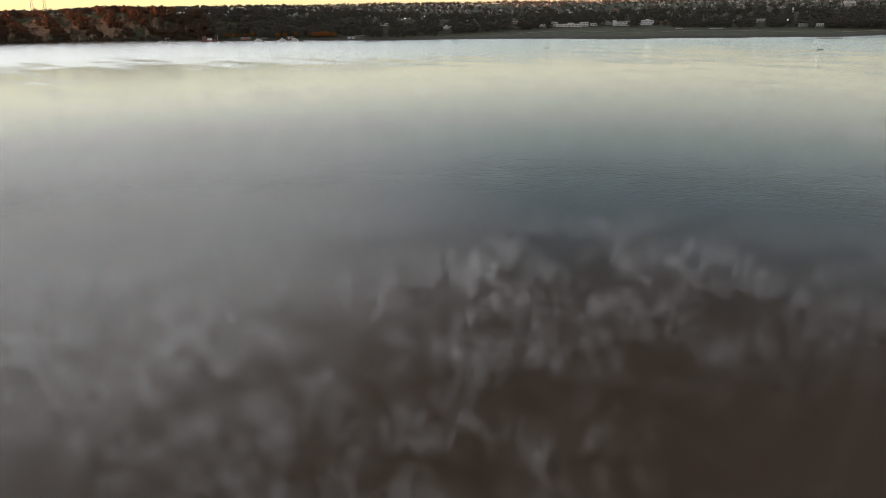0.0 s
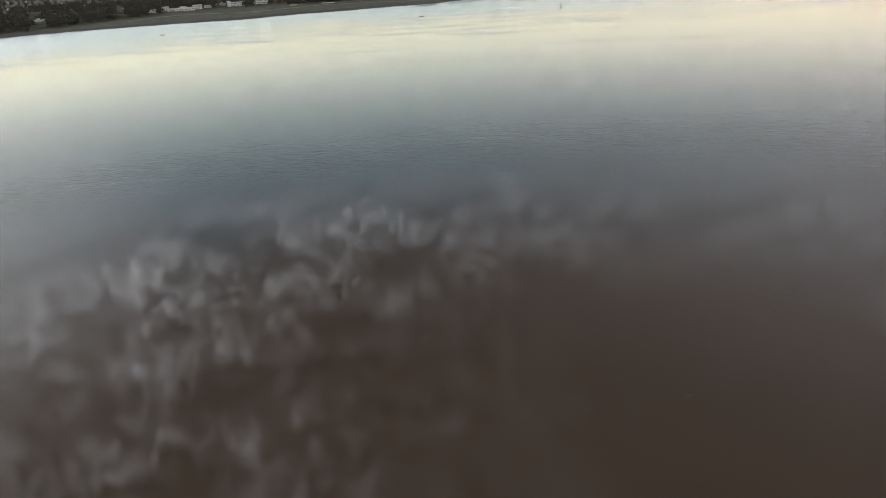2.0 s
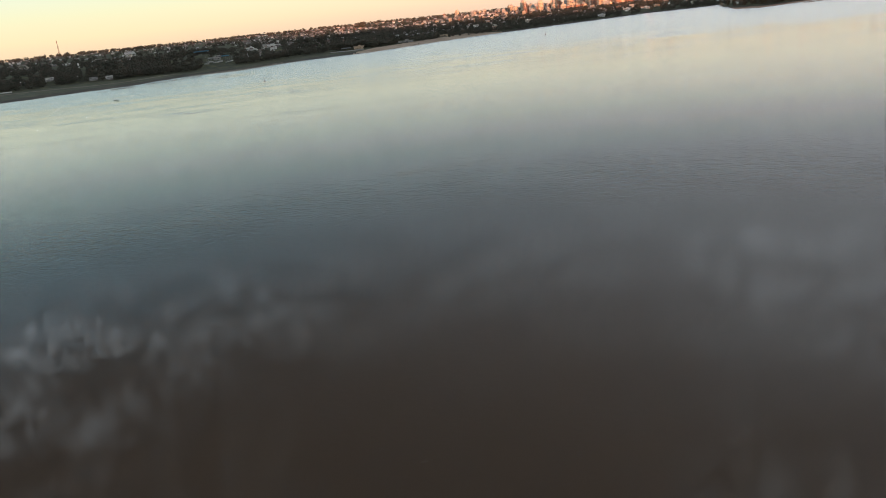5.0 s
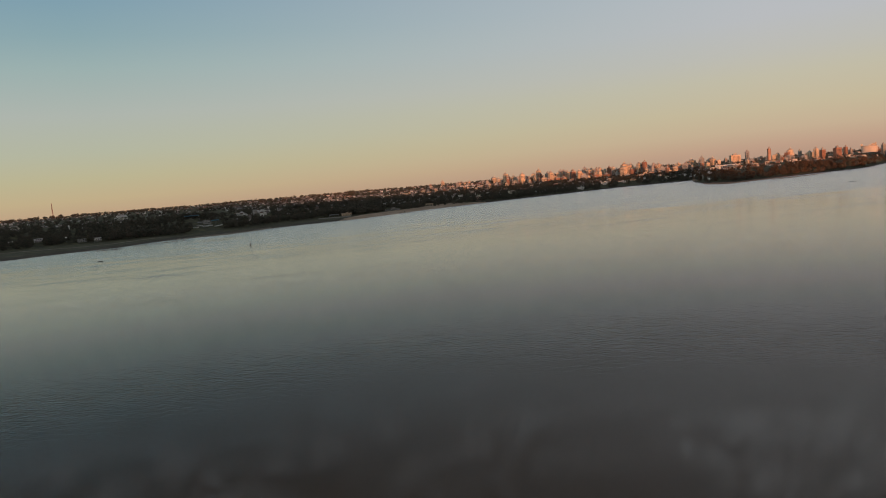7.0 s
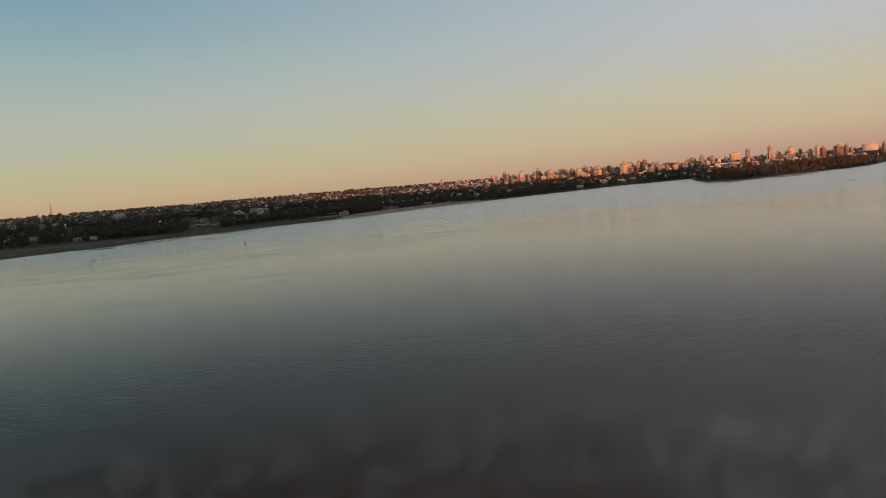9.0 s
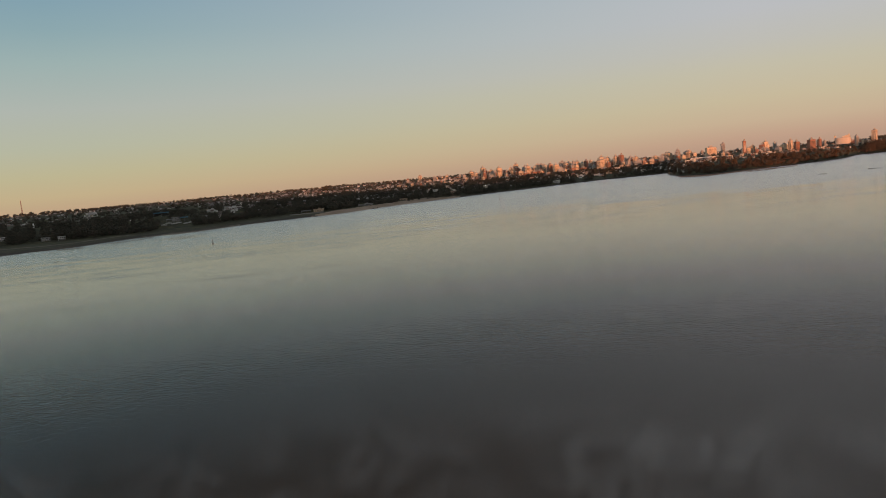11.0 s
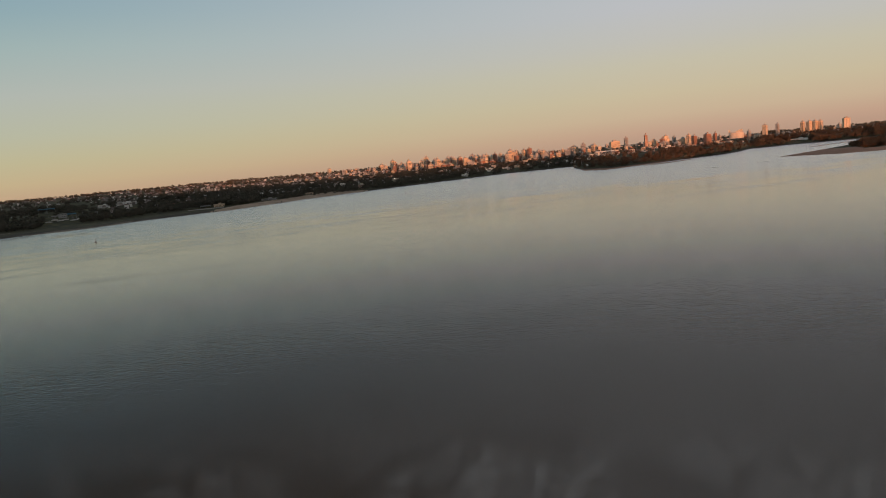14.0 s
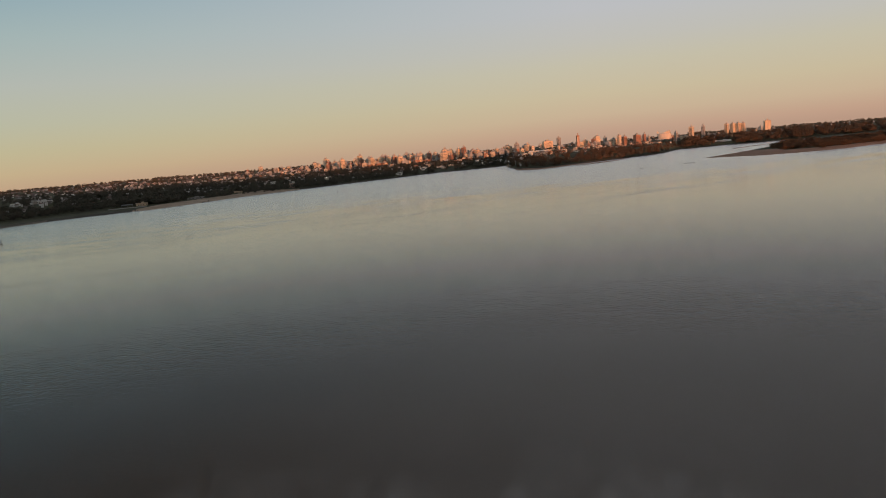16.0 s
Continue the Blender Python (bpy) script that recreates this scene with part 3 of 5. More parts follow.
def apartment_tower(w, d, h, wall_mat, label, balcony=True, at=None, name="apartment_building", group=""):
    root = thing(name, label, "apartment building", group)
    part("wall", box(-w / 2, w / 2, -d / 2, d / 2, -6, h, 0.15), wall_mat, root)
    part("parapet", add_box(box(-w / 2 - 0.3, w / 2 + 0.3, -d / 2 - 0.3, d / 2 + 0.3, h, h + 0.9), -w / 2 + 1, w / 2 - 1, -d / 2 + 1, d / 2 - 1, h + 0.9, h + 1.0), wall_mat, root)
    rh = part("roof_house", box(-w * 0.22, w * 0.2, -d * 0.2, d * 0.3, h + 0.9, h + 4.6, 0.1), M_GREY, root)
    part("water_tank", tube((w * 0.05, 0, h + 4.6), (w * 0.05, 0, h + 6.8), 1.3, 1.3, 10), wall_mat, rh)
    storeys = max(2, int((h - 2) / 3.1))
    n = max(2, int(w / 3.6))
    panes = bmesh.new()
    for k in range(storeys):
        z = 1.4 + k * 3.1
        bm = window_row(w * 0.92, d, z, 1.5, n, panes)
        for j in range(max(2, int(d / 4))):
            y = -d / 2 + (j + 0.5) * d / max(2, int(d / 4))
            for sx in (-1, 1):
                x = sx * w / 2
                add_box(bm, x - 0.06, x + 0.06, y - 0.7, y + 0.7, z, z + 1.5)
        if balcony:
            part("balcony", box(-w * 0.24, w * 0.24, -d / 2 - 1.3, -d / 2 - 0.08, z - 1.5, z - 0.35, 0.04), wall_mat, root)
    tagged(part("glazing", panes, M_GLASS, root), kind="stuff")
    if at is not None:
        root.matrix_world = at
    return root


def house(w, d, h, roof, wall_mat, label, name="house", group="", at=None):
    root = thing(name, label, "house", group)
    part("wall", box(-w / 2, w / 2, -d / 2, d / 2, -2.5, h, 0.08), wall_mat, root)
    bm = bmesh.new()
    if roof == "gable":
        o = 0.6
        vs = [bm.verts.new(p) for p in ((-w / 2 - o, -d / 2 - o, h - 0.2), (w / 2 + o, -d / 2 - o, h - 0.2), (w / 2 + o, d / 2 + o, h - 0.2), (-w / 2 - o, d / 2 + o, h - 0.2),
                                        (-w / 2 - o, 0, h + d * 0.26), (w / 2 + o, 0, h + d * 0.26))]
        for f in ((0, 1, 5, 4), (2, 3, 4, 5), (0, 4, 3), (1, 2, 5), (3, 2, 1, 0)):
            bm.faces.new([vs[k] for k in f])
    elif roof == "hip":
        o = 0.6
        vs = [bm.verts.new(p) for p in ((-w / 2 - o, -d / 2 - o, h - 0.1), (w / 2 + o, -d / 2 - o, h - 0.1), (w / 2 + o, d / 2 + o, h - 0.1), (-w / 2 - o, d / 2 + o, h - 0.1),
                                        (-w * 0.2, 0, h + d * 0.24), (w * 0.2, 0, h + d * 0.24))]
        for f in ((0, 1, 5, 4), (2, 3, 4, 5), (3, 0, 4), (1, 2, 5), (3, 2, 1, 0)):
            bm.faces.new([vs[k] for k in f])
    else:
        add_box(bm, -w / 2 - 0.35, w / 2 + 0.35, -d / 2 - 0.35, d / 2 + 0.35, h, h + 0.45, 0.05)
    part("roof", bm, M_TILE if roof != "flat" else wall_mat, root)
    part("door", box(-0.5, 0.5, -d / 2 - 0.07, -d / 2 + 0.05, -2.4, 2.1), M_WOOD, root)
    panes = bmesh.new()
    for k in range(max(1, int(h // 2.9))):
        window_row(w * 0.9, d, 1.0 + k * 2.9, 1.3, max(2, int(w / 3.2)), panes)
    tagged(part("glazing", panes, M_GLASS, root), kind="stuff")
    if roof != "flat":
        part("chimney", box(w * 0.22, w * 0.22 + 0.7, 0.4, 1.1, h + 0.3, h + d * 0.26 + 0.9, 0.05), M_BRICK, root)
    if at is not None:
        root.matrix_world = at
    return root


# the white riverside buildings on the grass bank
def riverside_block(b, r, w, d, h, label, tower_side=0, storeys=2, open_front=True, mat=None, stilts=False, turn=0.0):
    mat = mat or M_WHITE
    root = thing("riverside_building", label, "building", "riverside buildings")
    foot = 2.6 if stilts else -2
    part("wall", box(-w / 2, w / 2, -d / 2, d / 2, foot, h, 0.08), mat, root)
    part("roof", box(-w / 2 - 0.5, w / 2 + 0.5, -d / 2 - 1.1, d / 2 + 0.5, h, h + 0.4, 0.06), mat, root)
    if stilts:
        for x in (-w / 2 + 0.4, 0, w / 2 - 0.4):
            for y in (-d / 2 + 0.4, d / 2 - 0.4):
                part("post", box(x - 0.2, x + 0.2, y - 0.2, y + 0.2, -2, foot), mat, root)
        part("ground_floor", box(-w * 0.3, w * 0.4, -d * 0.1, d * 0.45, -2, foot, 0.05), M_GREY, root)
    if tower_side:
        c = tower_side * (w / 2 - 2.6)
        part("stair_tower", box(c - 2.6, c + 2.6, -d / 2 - 0.8, d / 2, -2, h + 2.6, 0.1), mat, root)
    elif w > 16:
        part("roof_house", box(-w * 0.05, w * 0.2, -d * 0.3, d * 0.3, h + 0.4, h + 2.2, 0.1), mat, root)
    base = foot if stilts else 0.0
    for k in range(storeys):
        z = base + 0.9 + k * ((h - base) / storeys)
        n = max(3, int(w / 2.3))
        for j in range(n):
            x = -w / 2 + (j + 0.5) * w / n
            if tower_side and abs(x - tower_side * (w / 2 - 2.6)) < 3.0:
                continue
            if (j * 7 + k * 3) % 5 == 0:
                continue
            wide = 0.62 if (j + k) % 3 else 0.9
            part("window", box(x - wide, x + wide, -d / 2 - 0.05, -d / 2 + 0.1, z, z + 1.25), M_GLASS, root)
        if k and w > 12:
            part("balcony", box(-w * 0.3, w * 0.35, -d / 2 - 1.4, -d / 2 - 0.06, z - 1.15, z - 0.25, 0.04), mat, root)
    root.matrix_world = facing(b, r, turn)
    if open_front:
        keep_clear(b, math.degrees((w / 2 + 1) / r), r)
    return root


riverside_block(-38.5, 1345, 29, 11, 6.2, "long white two-storey clubhouse with a stair tower", -1, turn=8)
riverside_block(-36.75, 1352, 24, 11, 7.0, "white two-storey block with a small roof house", turn=-5)
riverside_block(-35.5, 1365, 15, 8, 3.2, "low house with a red tiled roof", 0, 1, mat=M_BRICK)
riverside_block(-29.1, 1310, 12, 7, 5.6, "white house raised on posts over a dark ground floor", 0, 1, stilts=True, turn=6)
riverside_block(-25.45, 1215, 10.5, 7, 6.0, "white two-storey house on posts at the edge of the grass", 0, 1, stilts=True)
riverside_block(-26.45, 1235, 11, 7, 4.8, "weathered grey house beside the grass bank", 0, 2, mat=M_GREY, turn=12)
riverside_block(-43.4, 1312, 13, 9, 6.4, "white flat-roofed two-storey pavilion", 0, 2)
riverside_block(-42.3, 1306, 42, 10, 4.0, "long low white riverside hall with dark windows", 0, 1)
riverside_block(-41.2, 1325, 15, 10, 6.4, "white two-storey wing of the riverside hall", 0, 2)
riverside_block(-40.45, 1340, 13, 7, 3.2, "small low white outbuilding", 0, 1)
riverside_block(-39.55, 1352, 17, 8, 4.2, "grey outbuilding with dark window openings", 0, 1, mat=M_GREY)
riverside_block(-44.25, 1290, 11, 7, 4.6, "small white two-storey house by the shore road", 0, 2)
riverside_block(-46.3, 1330, 12, 7, 3.4, "low pale house among trees", 0, 1, mat=M_CREAM)
riverside_block(-51.5, 1190, 18, 8, 5.0, "white framed riverside house with dark glazing", 0, 2, stilts=True)
riverside_block(-56.0, 1215, 13, 7, 3.0, "low white house under dark trees", 0, 1)
riverside_block(-58.0, 1110, 12, 6, 2.6, "low pale boat shed at the shore", 0, 1, mat=M_GREY)
riverside_block(-7.65, 1330, 18, 9, 4.4, "cream beach house with a small upper storey", 0, 1, mat=M_CREAM)
riverside_block(-4.1, 1392, 28, 7, 2.8, "long low beach pavilion with a dark front", 0, 1, mat=M_GREY)
riverside_block(-1.2, 1480, 16, 7, 3.2, "small pale kiosk building above the beach", 0, 1, mat=M_CREAM)
riverside_block(-14.0, 1500, 32, 12, 4.0, "long white shed standing over the trees", 0, 1, False)
riverside_block(-15.5, 1470, 18, 9, 4.5, "pale low shed among dark trees", 0, 1, False)
riverside_block(-18.0, 1330, 12, 8, 6.0, "grey marina workshop with open bays", 0, 2, mat=M_GREY)
riverside_block(12.3, 1905, 18, 8, 3.4, "white boathouse near the water", 0, 1)
riverside_block(13.6, 1935, 22, 8, 3.2, "long white rowing club by the water", 0, 1)
riverside_block(14.4, 1960, 16, 8, 4.0, "pale two-storey river club", 0, 2, mat=M_CREAM)
riverside_block(10.5, 1770, 18, 8, 3.0, "low white sheds on the town shore", 0, 1)
riverside_block(34.0, 2310, 44, 9, 4.5, "long low white shed on the far shore", 0, 1)
riverside_block(42.6, 2620, 34, 9, 5, "pale low building among far trees", 0, 1, False)
riverside_block(-66.95, 1430, 17, 9, 6.4, "white house high on the wooded slope", 0, 2, False)
riverside_block(-72.0, 1500, 14, 9, 5.0, "pale house near the hilltop", 0, 2, False, mat=M_CREAM)


def water_tower(b, r, h, label):
    root = thing("water_tower", label, "water tower")
    for k in range(4):
        a = k * math.pi / 2 + 0.78
        part("leg", tube((1.6 * math.cos(a), 1.6 * math.sin(a), -1), (1.2 * math.cos(a), 1.2 * math.sin(a), h * 0.55), 0.3, 0.25, 6), M_WHITE, root)
    part("tank", tube((0, 0, h * 0.55), (0, 0, h), 2.0, 2.0, 16), M_WHITE, root)
    part("roof", tube((0, 0, h), (0, 0, h + 0.9), 2.1, 0.3, 16), M_WHITE, root)
    root.matrix_world = facing(b, r) @ Matrix.Diagonal((0.6, 0.6, 0.85, 1))
    keep_clear(b, 0.08, r)


water_tower(-27.15, 1380, 16, "slim white water tower over dark trees")


def white_canopy(b, r, label):
    """A big folded white roof on posts."""
    root = thing("grandstand", label, "grandstand")
    bm = bmesh.new()
    n = 6
    low, high = [], []
    for i in range(n + 1):
        x = -16 + 32 * i / n
        up = 1.6 * (i % 2)
        low.append(bm.verts.new((x, -7, 7 + up)))
        high.append(bm.verts.new((x, 8, 13 + up + 0.25 * i)))
    for i in range(n):
        bm.faces.new((low[i], low[i + 1], high[i + 1], high[i]))
    bmesh.ops.solidify(bm, geom=bm.faces[:], thickness=0.4)
    part("roof", bm, M_WHITE, root)
    for x in (-15, -5, 5, 15):
        part("post", tube((x, 7, -2), (x, 7, 12.5), 0.35, 0.3, 8), M_WHITE, root)
        part("front_post", tube((x, -6, -2), (x, -6, 7.2), 0.3, 0.25, 8), M_WHITE, root)
    part("terrace", box(-16, 16, -4, 7, -3, 2.5, 0.2), M_GREY, root)
    root.matrix_world = facing(b, r, 15, 27) @ Matrix.Scale(0.72, 4)


keep_clear(-23.7, 0.55, 1850, 1560)
white_canopy(-23.7, 1850, "grandstand with a folded white roof on the hill")

# key towers of the skyline: bearing, distance, width, top height over the river
CREAM_TOWERS = [(4.3, 2330, 14, 54), (6.0, 2350, 13, 55), (9.0, 2320, 26, 58), (11.8, 2280, 20, 49), (13.9, 2210, 17, 57), (16.3, 2380, 22, 56), (18.6, 2300, 36, 57),
                (20.1, 2300, 18, 56), (21.6, 2355, 40, 62), (24.4, 2330, 14, 54), (26.4, 2350, 20, 51), (26.8, 2400, 14, 60), (31.83, 2550, 17, 68)]
BRICK_TOWERS = [(7.5, 2330, 16, 58), (10.0, 2300, 20, 57), (12.7, 2260, 15, 60), (15.3, 2330, 17, 67), (25.0, 2300, 16, 56), (27.2, 2300, 16, 55), (28.1, 2290, 23, 57), (28.6, 2400, 11, 57), (23.85, 2320, 11, 71)]
GREY_TOWERS = [(10.9, 2350, 16, 56), (13.3, 2200, 15, 44), (22.41, 2440, 14, 70), (25.8, 2420, 11, 58), (28.9, 2420, 9, 49), (30.8, 2450, 11, 55), (32.63, 2550, 12, 68), (36.4, 2500, 12, 49)]
TWIN_TOWERS = [(34.19, 2550, 15, 67), (34.60, 2550, 19, 66), (34.95, 2550, 18, 66), (35.26, 2555, 17, 65), (36.81, 2550, 28, 66)]
rng = random.Random(5)
for spots, mat, word in ((CREAM_TOWERS, M_CREAM, "cream plastered"), (BRICK_TOWERS, M_BRICK, "red brick"), (GREY_TOWERS, M_GREY, "grey concrete"), (TWIN_TOWERS, M_CREAM, "pale slab-sided")):
    for b, r, w, top in spots:
        at = facing(b, r, rng.choice((-1, 1)) * rng.uniform(18, 48))
        h = top - at.translation.z
        slim = 0.62 if b < 18 else 0.72 if b < 33 else 0.63
        apartment_tower(w * slim, min(w * 0.7, 14), max(h, 12) - (11.5 if b < 18 else 9.5), mat, word + " apartment tower lit by the low sun", rng.random() < 0.6, at, group="apartment towers")

# lower blocks between them, in a few patterns
PATTERNS = []
for k, (w, d, h, mat, word) in enumerate(((12, 12, 16, M_CREAM, "cream"), (16, 12, 21, M_GREY, "grey"), (10, 11, 18, M_BRICK, "red brick"), (20, 13, 14, M_GREY, "grey"), (14, 12, 25, M_CREAM, "pale"), (18, 14, 11, M_BRICK, "brick-faced"))):
    PATTERNS.append(apartment_tower(w, d, h, mat, word + " mid-rise apartment block in the town", k % 2 == 0, facing(4.0 + 5.3 * k, 2440 + 25 * k, 10 * k - 20), group="mid-rise blocks"))
for k in range(190):
    b = -1.0 + 38.5 * rng.random() ** 0.85
    if 29.2 < b < 30.8:
        continue
    copy_thing(rng.choice(PATTERNS), facing(b, max(rng.uniform(2120, 2800), float(shore(b)) + 330) + (120 if b > 28 else 0), rng.choice((-1, 1)) * rng.uniform(10, 48)) @ Matrix.Scale(rng.uniform(0.40, 0.80), 4))

for k in range(85):
    b = rng.uniform(4.5, 19.5)
    copy_thing(rng.choice(PATTERNS), facing(b, rng.uniform(2120, 2520), rng.choice((-1, 1)) * rng.uniform(12, 45)) @ Matrix.Diagonal((rng.uniform(0.7, 1.0), 0.9, rng.uniform(0.95, 1.3), 1)))


# the big pale round-fronted storage hall above the trees
def storage_hall():
    root = thing("storage_hall", "huge pale drum-shaped hall with rooftop plant above the trees", "hall")
    bm = bmesh.new()
    bmesh.ops.create_cone(bm, cap_ends=True, segments=40, radius1=25, radius2=25, depth=22, matrix=Matrix.Translation((0, 0, 7)) @ Matrix.Diagonal((1.0, 0.6, 1, 1)))
    part("wall", bm, M_PALE, root)
    bm = bmesh.new()
    bmesh.ops.create_cone(bm, cap_ends=True, segments=40, radius1=25.6, radius2=25.6, depth=1.2, matrix=Matrix.Translation((0, 0, 18.6)) @ Matrix.Diagonal((1.0, 0.6, 1, 1)))
    part("roof_rim", bm, M_GREY, root)
    for x, w, h in ((-24, 6, 9), (2, 8, 4), (11, 9, 8), (19, 5, 11)):
        part("roof_house", box(x - w / 2, x + w / 2, 2, 9, 14, 18.6 + h, 0.1), M_CREAM, root)
    root.matrix_world = facing(30.0, 2420, 0, 31) @ Matrix.Scale(0.80, 4)


storage_hall()


# long low hall in front of the cream slab
def long_hall():
    root = thing("market_hall", "long low hall with a pale roof among trees", "hall")
    part("wall", box(-38, 38, -9, 9, -3, 6, 0.1), M_GREY, root)
    bm = bmesh.new()
    n = 9
    vs = []
    for i in range(n + 1):
        a = math.pi * i / n
        vs.append((bm.verts.new((-39, -10 * math.cos(a), 6 + 4 * math.sin(a))), bm.verts.new((39, -10 * math.cos(a), 6 + 4 * math.sin(a)))))
    for p, q in zip(vs, vs[1:]):
        bm.faces.new((p[0], p[1], q[1], q[0]))
    bm.faces.new([p[0] for p in vs])
    bm.faces.new([p[1] for p in reversed(vs)])
    part("roof", bm, M_WHITE, root)
    for k in range(14):
        x = -35 + k * 5.4
        part("window", box(x - 1.5, x + 1.5, -9.06, -8.9, 2, 4.6), M_GLASS, root)
    root.matrix_world = facing(20.95, 2080, 4, 23.5) @ Matrix.Scale(0.66, 4)


long_hall()

# houses on the slopes, in six patterns
HOUSES = []
for k, (w, d, h, roof, word) in enumerate(((11, 9, 3.4, "hip", "low tile-roofed house"), (9, 8, 6.2, "gable", "two-storey gabled house"), (13, 10, 6.4, "flat", "flat-roofed two-storey house"),
                                           (8, 8, 3.2, "gable", "small gabled cottage"), (15, 10, 3.6, "flat", "long low flat-roofed house"), (10, 9, 9.2, "flat", "narrow three-storey house"))):
    HOUSES.append(house(w, d, h, roof, M_WALL, word + " with plastered walls on the slope", group="slope houses", at=facing(-48 + 9 * k, 1700 + 30 * k, 12 * k - 25)))
for k in range(150):
    if k < 60:
        b = rng.uniform(-66, -42)
    elif k < 110:
        b = rng.uniform(-42, -8)
    else:
        b = rng.uniform(-10, 33)
    base = shore(b) + (knot(STRIP, b) + knot(RISE, b)) / 0.85
    r = base + rng.uniform(20, 620)
    copy_thing(rng.choice(HOUSES), facing(b, r, rng.uniform(-40, 40)) @ Matrix.Scale(rng.uniform(0.4, 0.62), 4))
for k in range(102):
    b = rng.uniform(0.5, 18) if k < 45 else rng.uniform(19.5, 30)
    r = float(shore(b)) + (rng.uniform(60, 420) if k < 45 else rng.uniform(330, 560))
    copy_thing(rng.choice(HOUSES), facing(b, r, rng.uniform(-30, 30)) @ Matrix.Scale(rng.uniform(0.7, 1.0), 4))
for k in range(70):
    b = rng.uniform(-3, 19)
    copy_thing(rng.choice(PATTERNS), facing(b, float(shore(b)) + rng.uniform(330, 680), rng.choice((-1, 1)) * rng.uniform(10, 48)) @ Matrix.Scale(rng.uniform(0.30, 0.55), 4))


def far_houses():
    """The rest of the town: small blocks with pitched or flat roofs, in two joined meshes."""
    rs = np.random.RandomState(8)
    wv, wf, rv, rf = [], [], [], []
    for k in range(4300):
        town = k >= 3000
        b = rs.uniform(-16, 20) if town else rs.uniform(-75, 46)
        base = float(shore(b)) + (float(knot(STRIP, b)) + float(knot(RISE, b))) / 0.85
        r = base + (rs.uniform(-170, 620) if town else rs.uniform(120, 1500))
        x, y = polar(b, r)
        z = land_at(x, y)
        w, d, h = rs.uniform(3.0, 6.5), rs.uniform(3.0, 6.5), rs.choice([2.0, 2.3, 2.6, 3.8])
        if town:
            w, d, h = w * 1.2, d * 1.2, h * rs.uniform(1.1, 1.8)
        a = radians(-b + rs.uniform(-40, 40))
        ca, sa = math.cos(a), math.sin(a)

        def spot(px, py, pz):
            return (x + px * ca - py * sa, y + px * sa + py * ca, z + pz)
        n = len(wv)
        for pz in (-3, h):
            for px, py in ((-w / 2, -d / 2), (w / 2, -d / 2), (w / 2, d / 2), (-w / 2, d / 2)):
                wv.append(spot(px, py, pz))
        wf += [(n, n + 1, n + 5, n + 4), (n + 1, n + 2, n + 6, n + 5), (n + 2, n + 3, n + 7, n + 6), (n + 3, n, n + 4, n + 7)]
        n = len(rv)
        rise = d * 0.28 if k % 3 else 0.5
        for px, py, pz in ((-w / 2 - .4, -d / 2 - .4, h), (w / 2 + .4, -d / 2 - .4, h), (w / 2 + .4, d / 2 + .4, h), (-w / 2 - .4, d / 2 + .4, h), (-w / 2, 0, h + rise), (w / 2, 0, h + rise)):
            rv.append(spot(px, py, pz))
        rf += [(n, n + 1, n + 5, n + 4), (n + 2, n + 3, n + 4, n + 5), (n + 3, n, n + 4), (n + 1, n + 2, n + 5)]
    root = tagged(new("far_houses"), "dense low town of pale houses under mixed roofs", "houses", kind="stuff")
    for nm, vv, ff, mm in (("walls", wv, wf, M_WALL_FAR), ("roofs", rv, rf, M_ROOFS_FAR)):
        ob = new(nm, mesh_of(nm, vv, ff, mm))
        ob.parent = root


far_houses()

def street_lamp(b, r, h, label):
    root = thing("street_lamp", label, "street lamp", "lit shore lamps")
    part("pole", tube((0, 0, -0.5), (0, 0, h), 0.12, 0.08, 6), M_METAL, root)
    bm = bmesh.new()
    bmesh.ops.create_uvsphere(bm, u_segments=8, v_segments=6, radius=0.27, matrix=Matrix.Translation((0, 0, h)))
    part("lamp_head", bm, M_LAMP, root, "glowing white lamp head")
    root.matrix_world = facing(b, r)
    keep_clear(b, 0.05, r)


def hilltop_light():
    root = thing("flood_lamp", "orange glowing flood lamp on the wooded hilltop", "flood lamp")
    part("pole", tube((0, 0, -1), (0, 0, 12), 0.16, 0.1, 6), M_METAL, root)
    part("lamp_head", box(-0.8, 0.8, -0.25, 0.25, 11.6, 12.8, 0.08), M_WARM_LAMP, root, "glowing orange lamp head")
    root.matrix_world = facing(-55.2, 1900, 0, 33)


hilltop_light()
for b, r, h in ((-54.76, 1240, 7), (-54.47, 1245, 8), (-54.17, 1245, 8), (-53.37, 1235, 7), (-53.08, 1240, 7), (-52.99, 1290, 9), (-49.79, 1270, 8), (-47.98, 1260, 7), (-30.63, 1290, 9), (-27.41, 1260, 8),
                (-30.85, 1300, 7), (-21.0, 1330, 8), (-13.1, 1330, 6), (-12.9, 1335, 6), (-6.5, 1360, 6), (5.12, 1680, 7), (-19.56, 1500, 8), (-19.2, 1505, 8)):
    street_lamp(b, r, h, "lit street lamp on a thin pole by the shore road")



# ---------------------------------------------------------------- trees
ICO = bmesh.new()
bmesh.ops.create_icosphere(ICO, subdivisions=1, radius=1.0)
ICO_V = np.array([tuple(p.co) for p in ICO.verts])
ICO_F = np.array([[p.index for p in f.verts] for f in ICO.faces])
ICO.free()


OCT_V = np.array([(1, 0, 0), (-1, 0, 0), (0, 1, 0), (0, -1, 0), (0, 0, 1), (0, 0, -1)], float)
OCT_F = np.array([(0, 2, 4), (2, 1, 4), (1, 3, 4), (3, 0, 4), (2, 0, 5), (1, 2, 5), (3, 1, 5), (0, 3, 5)])


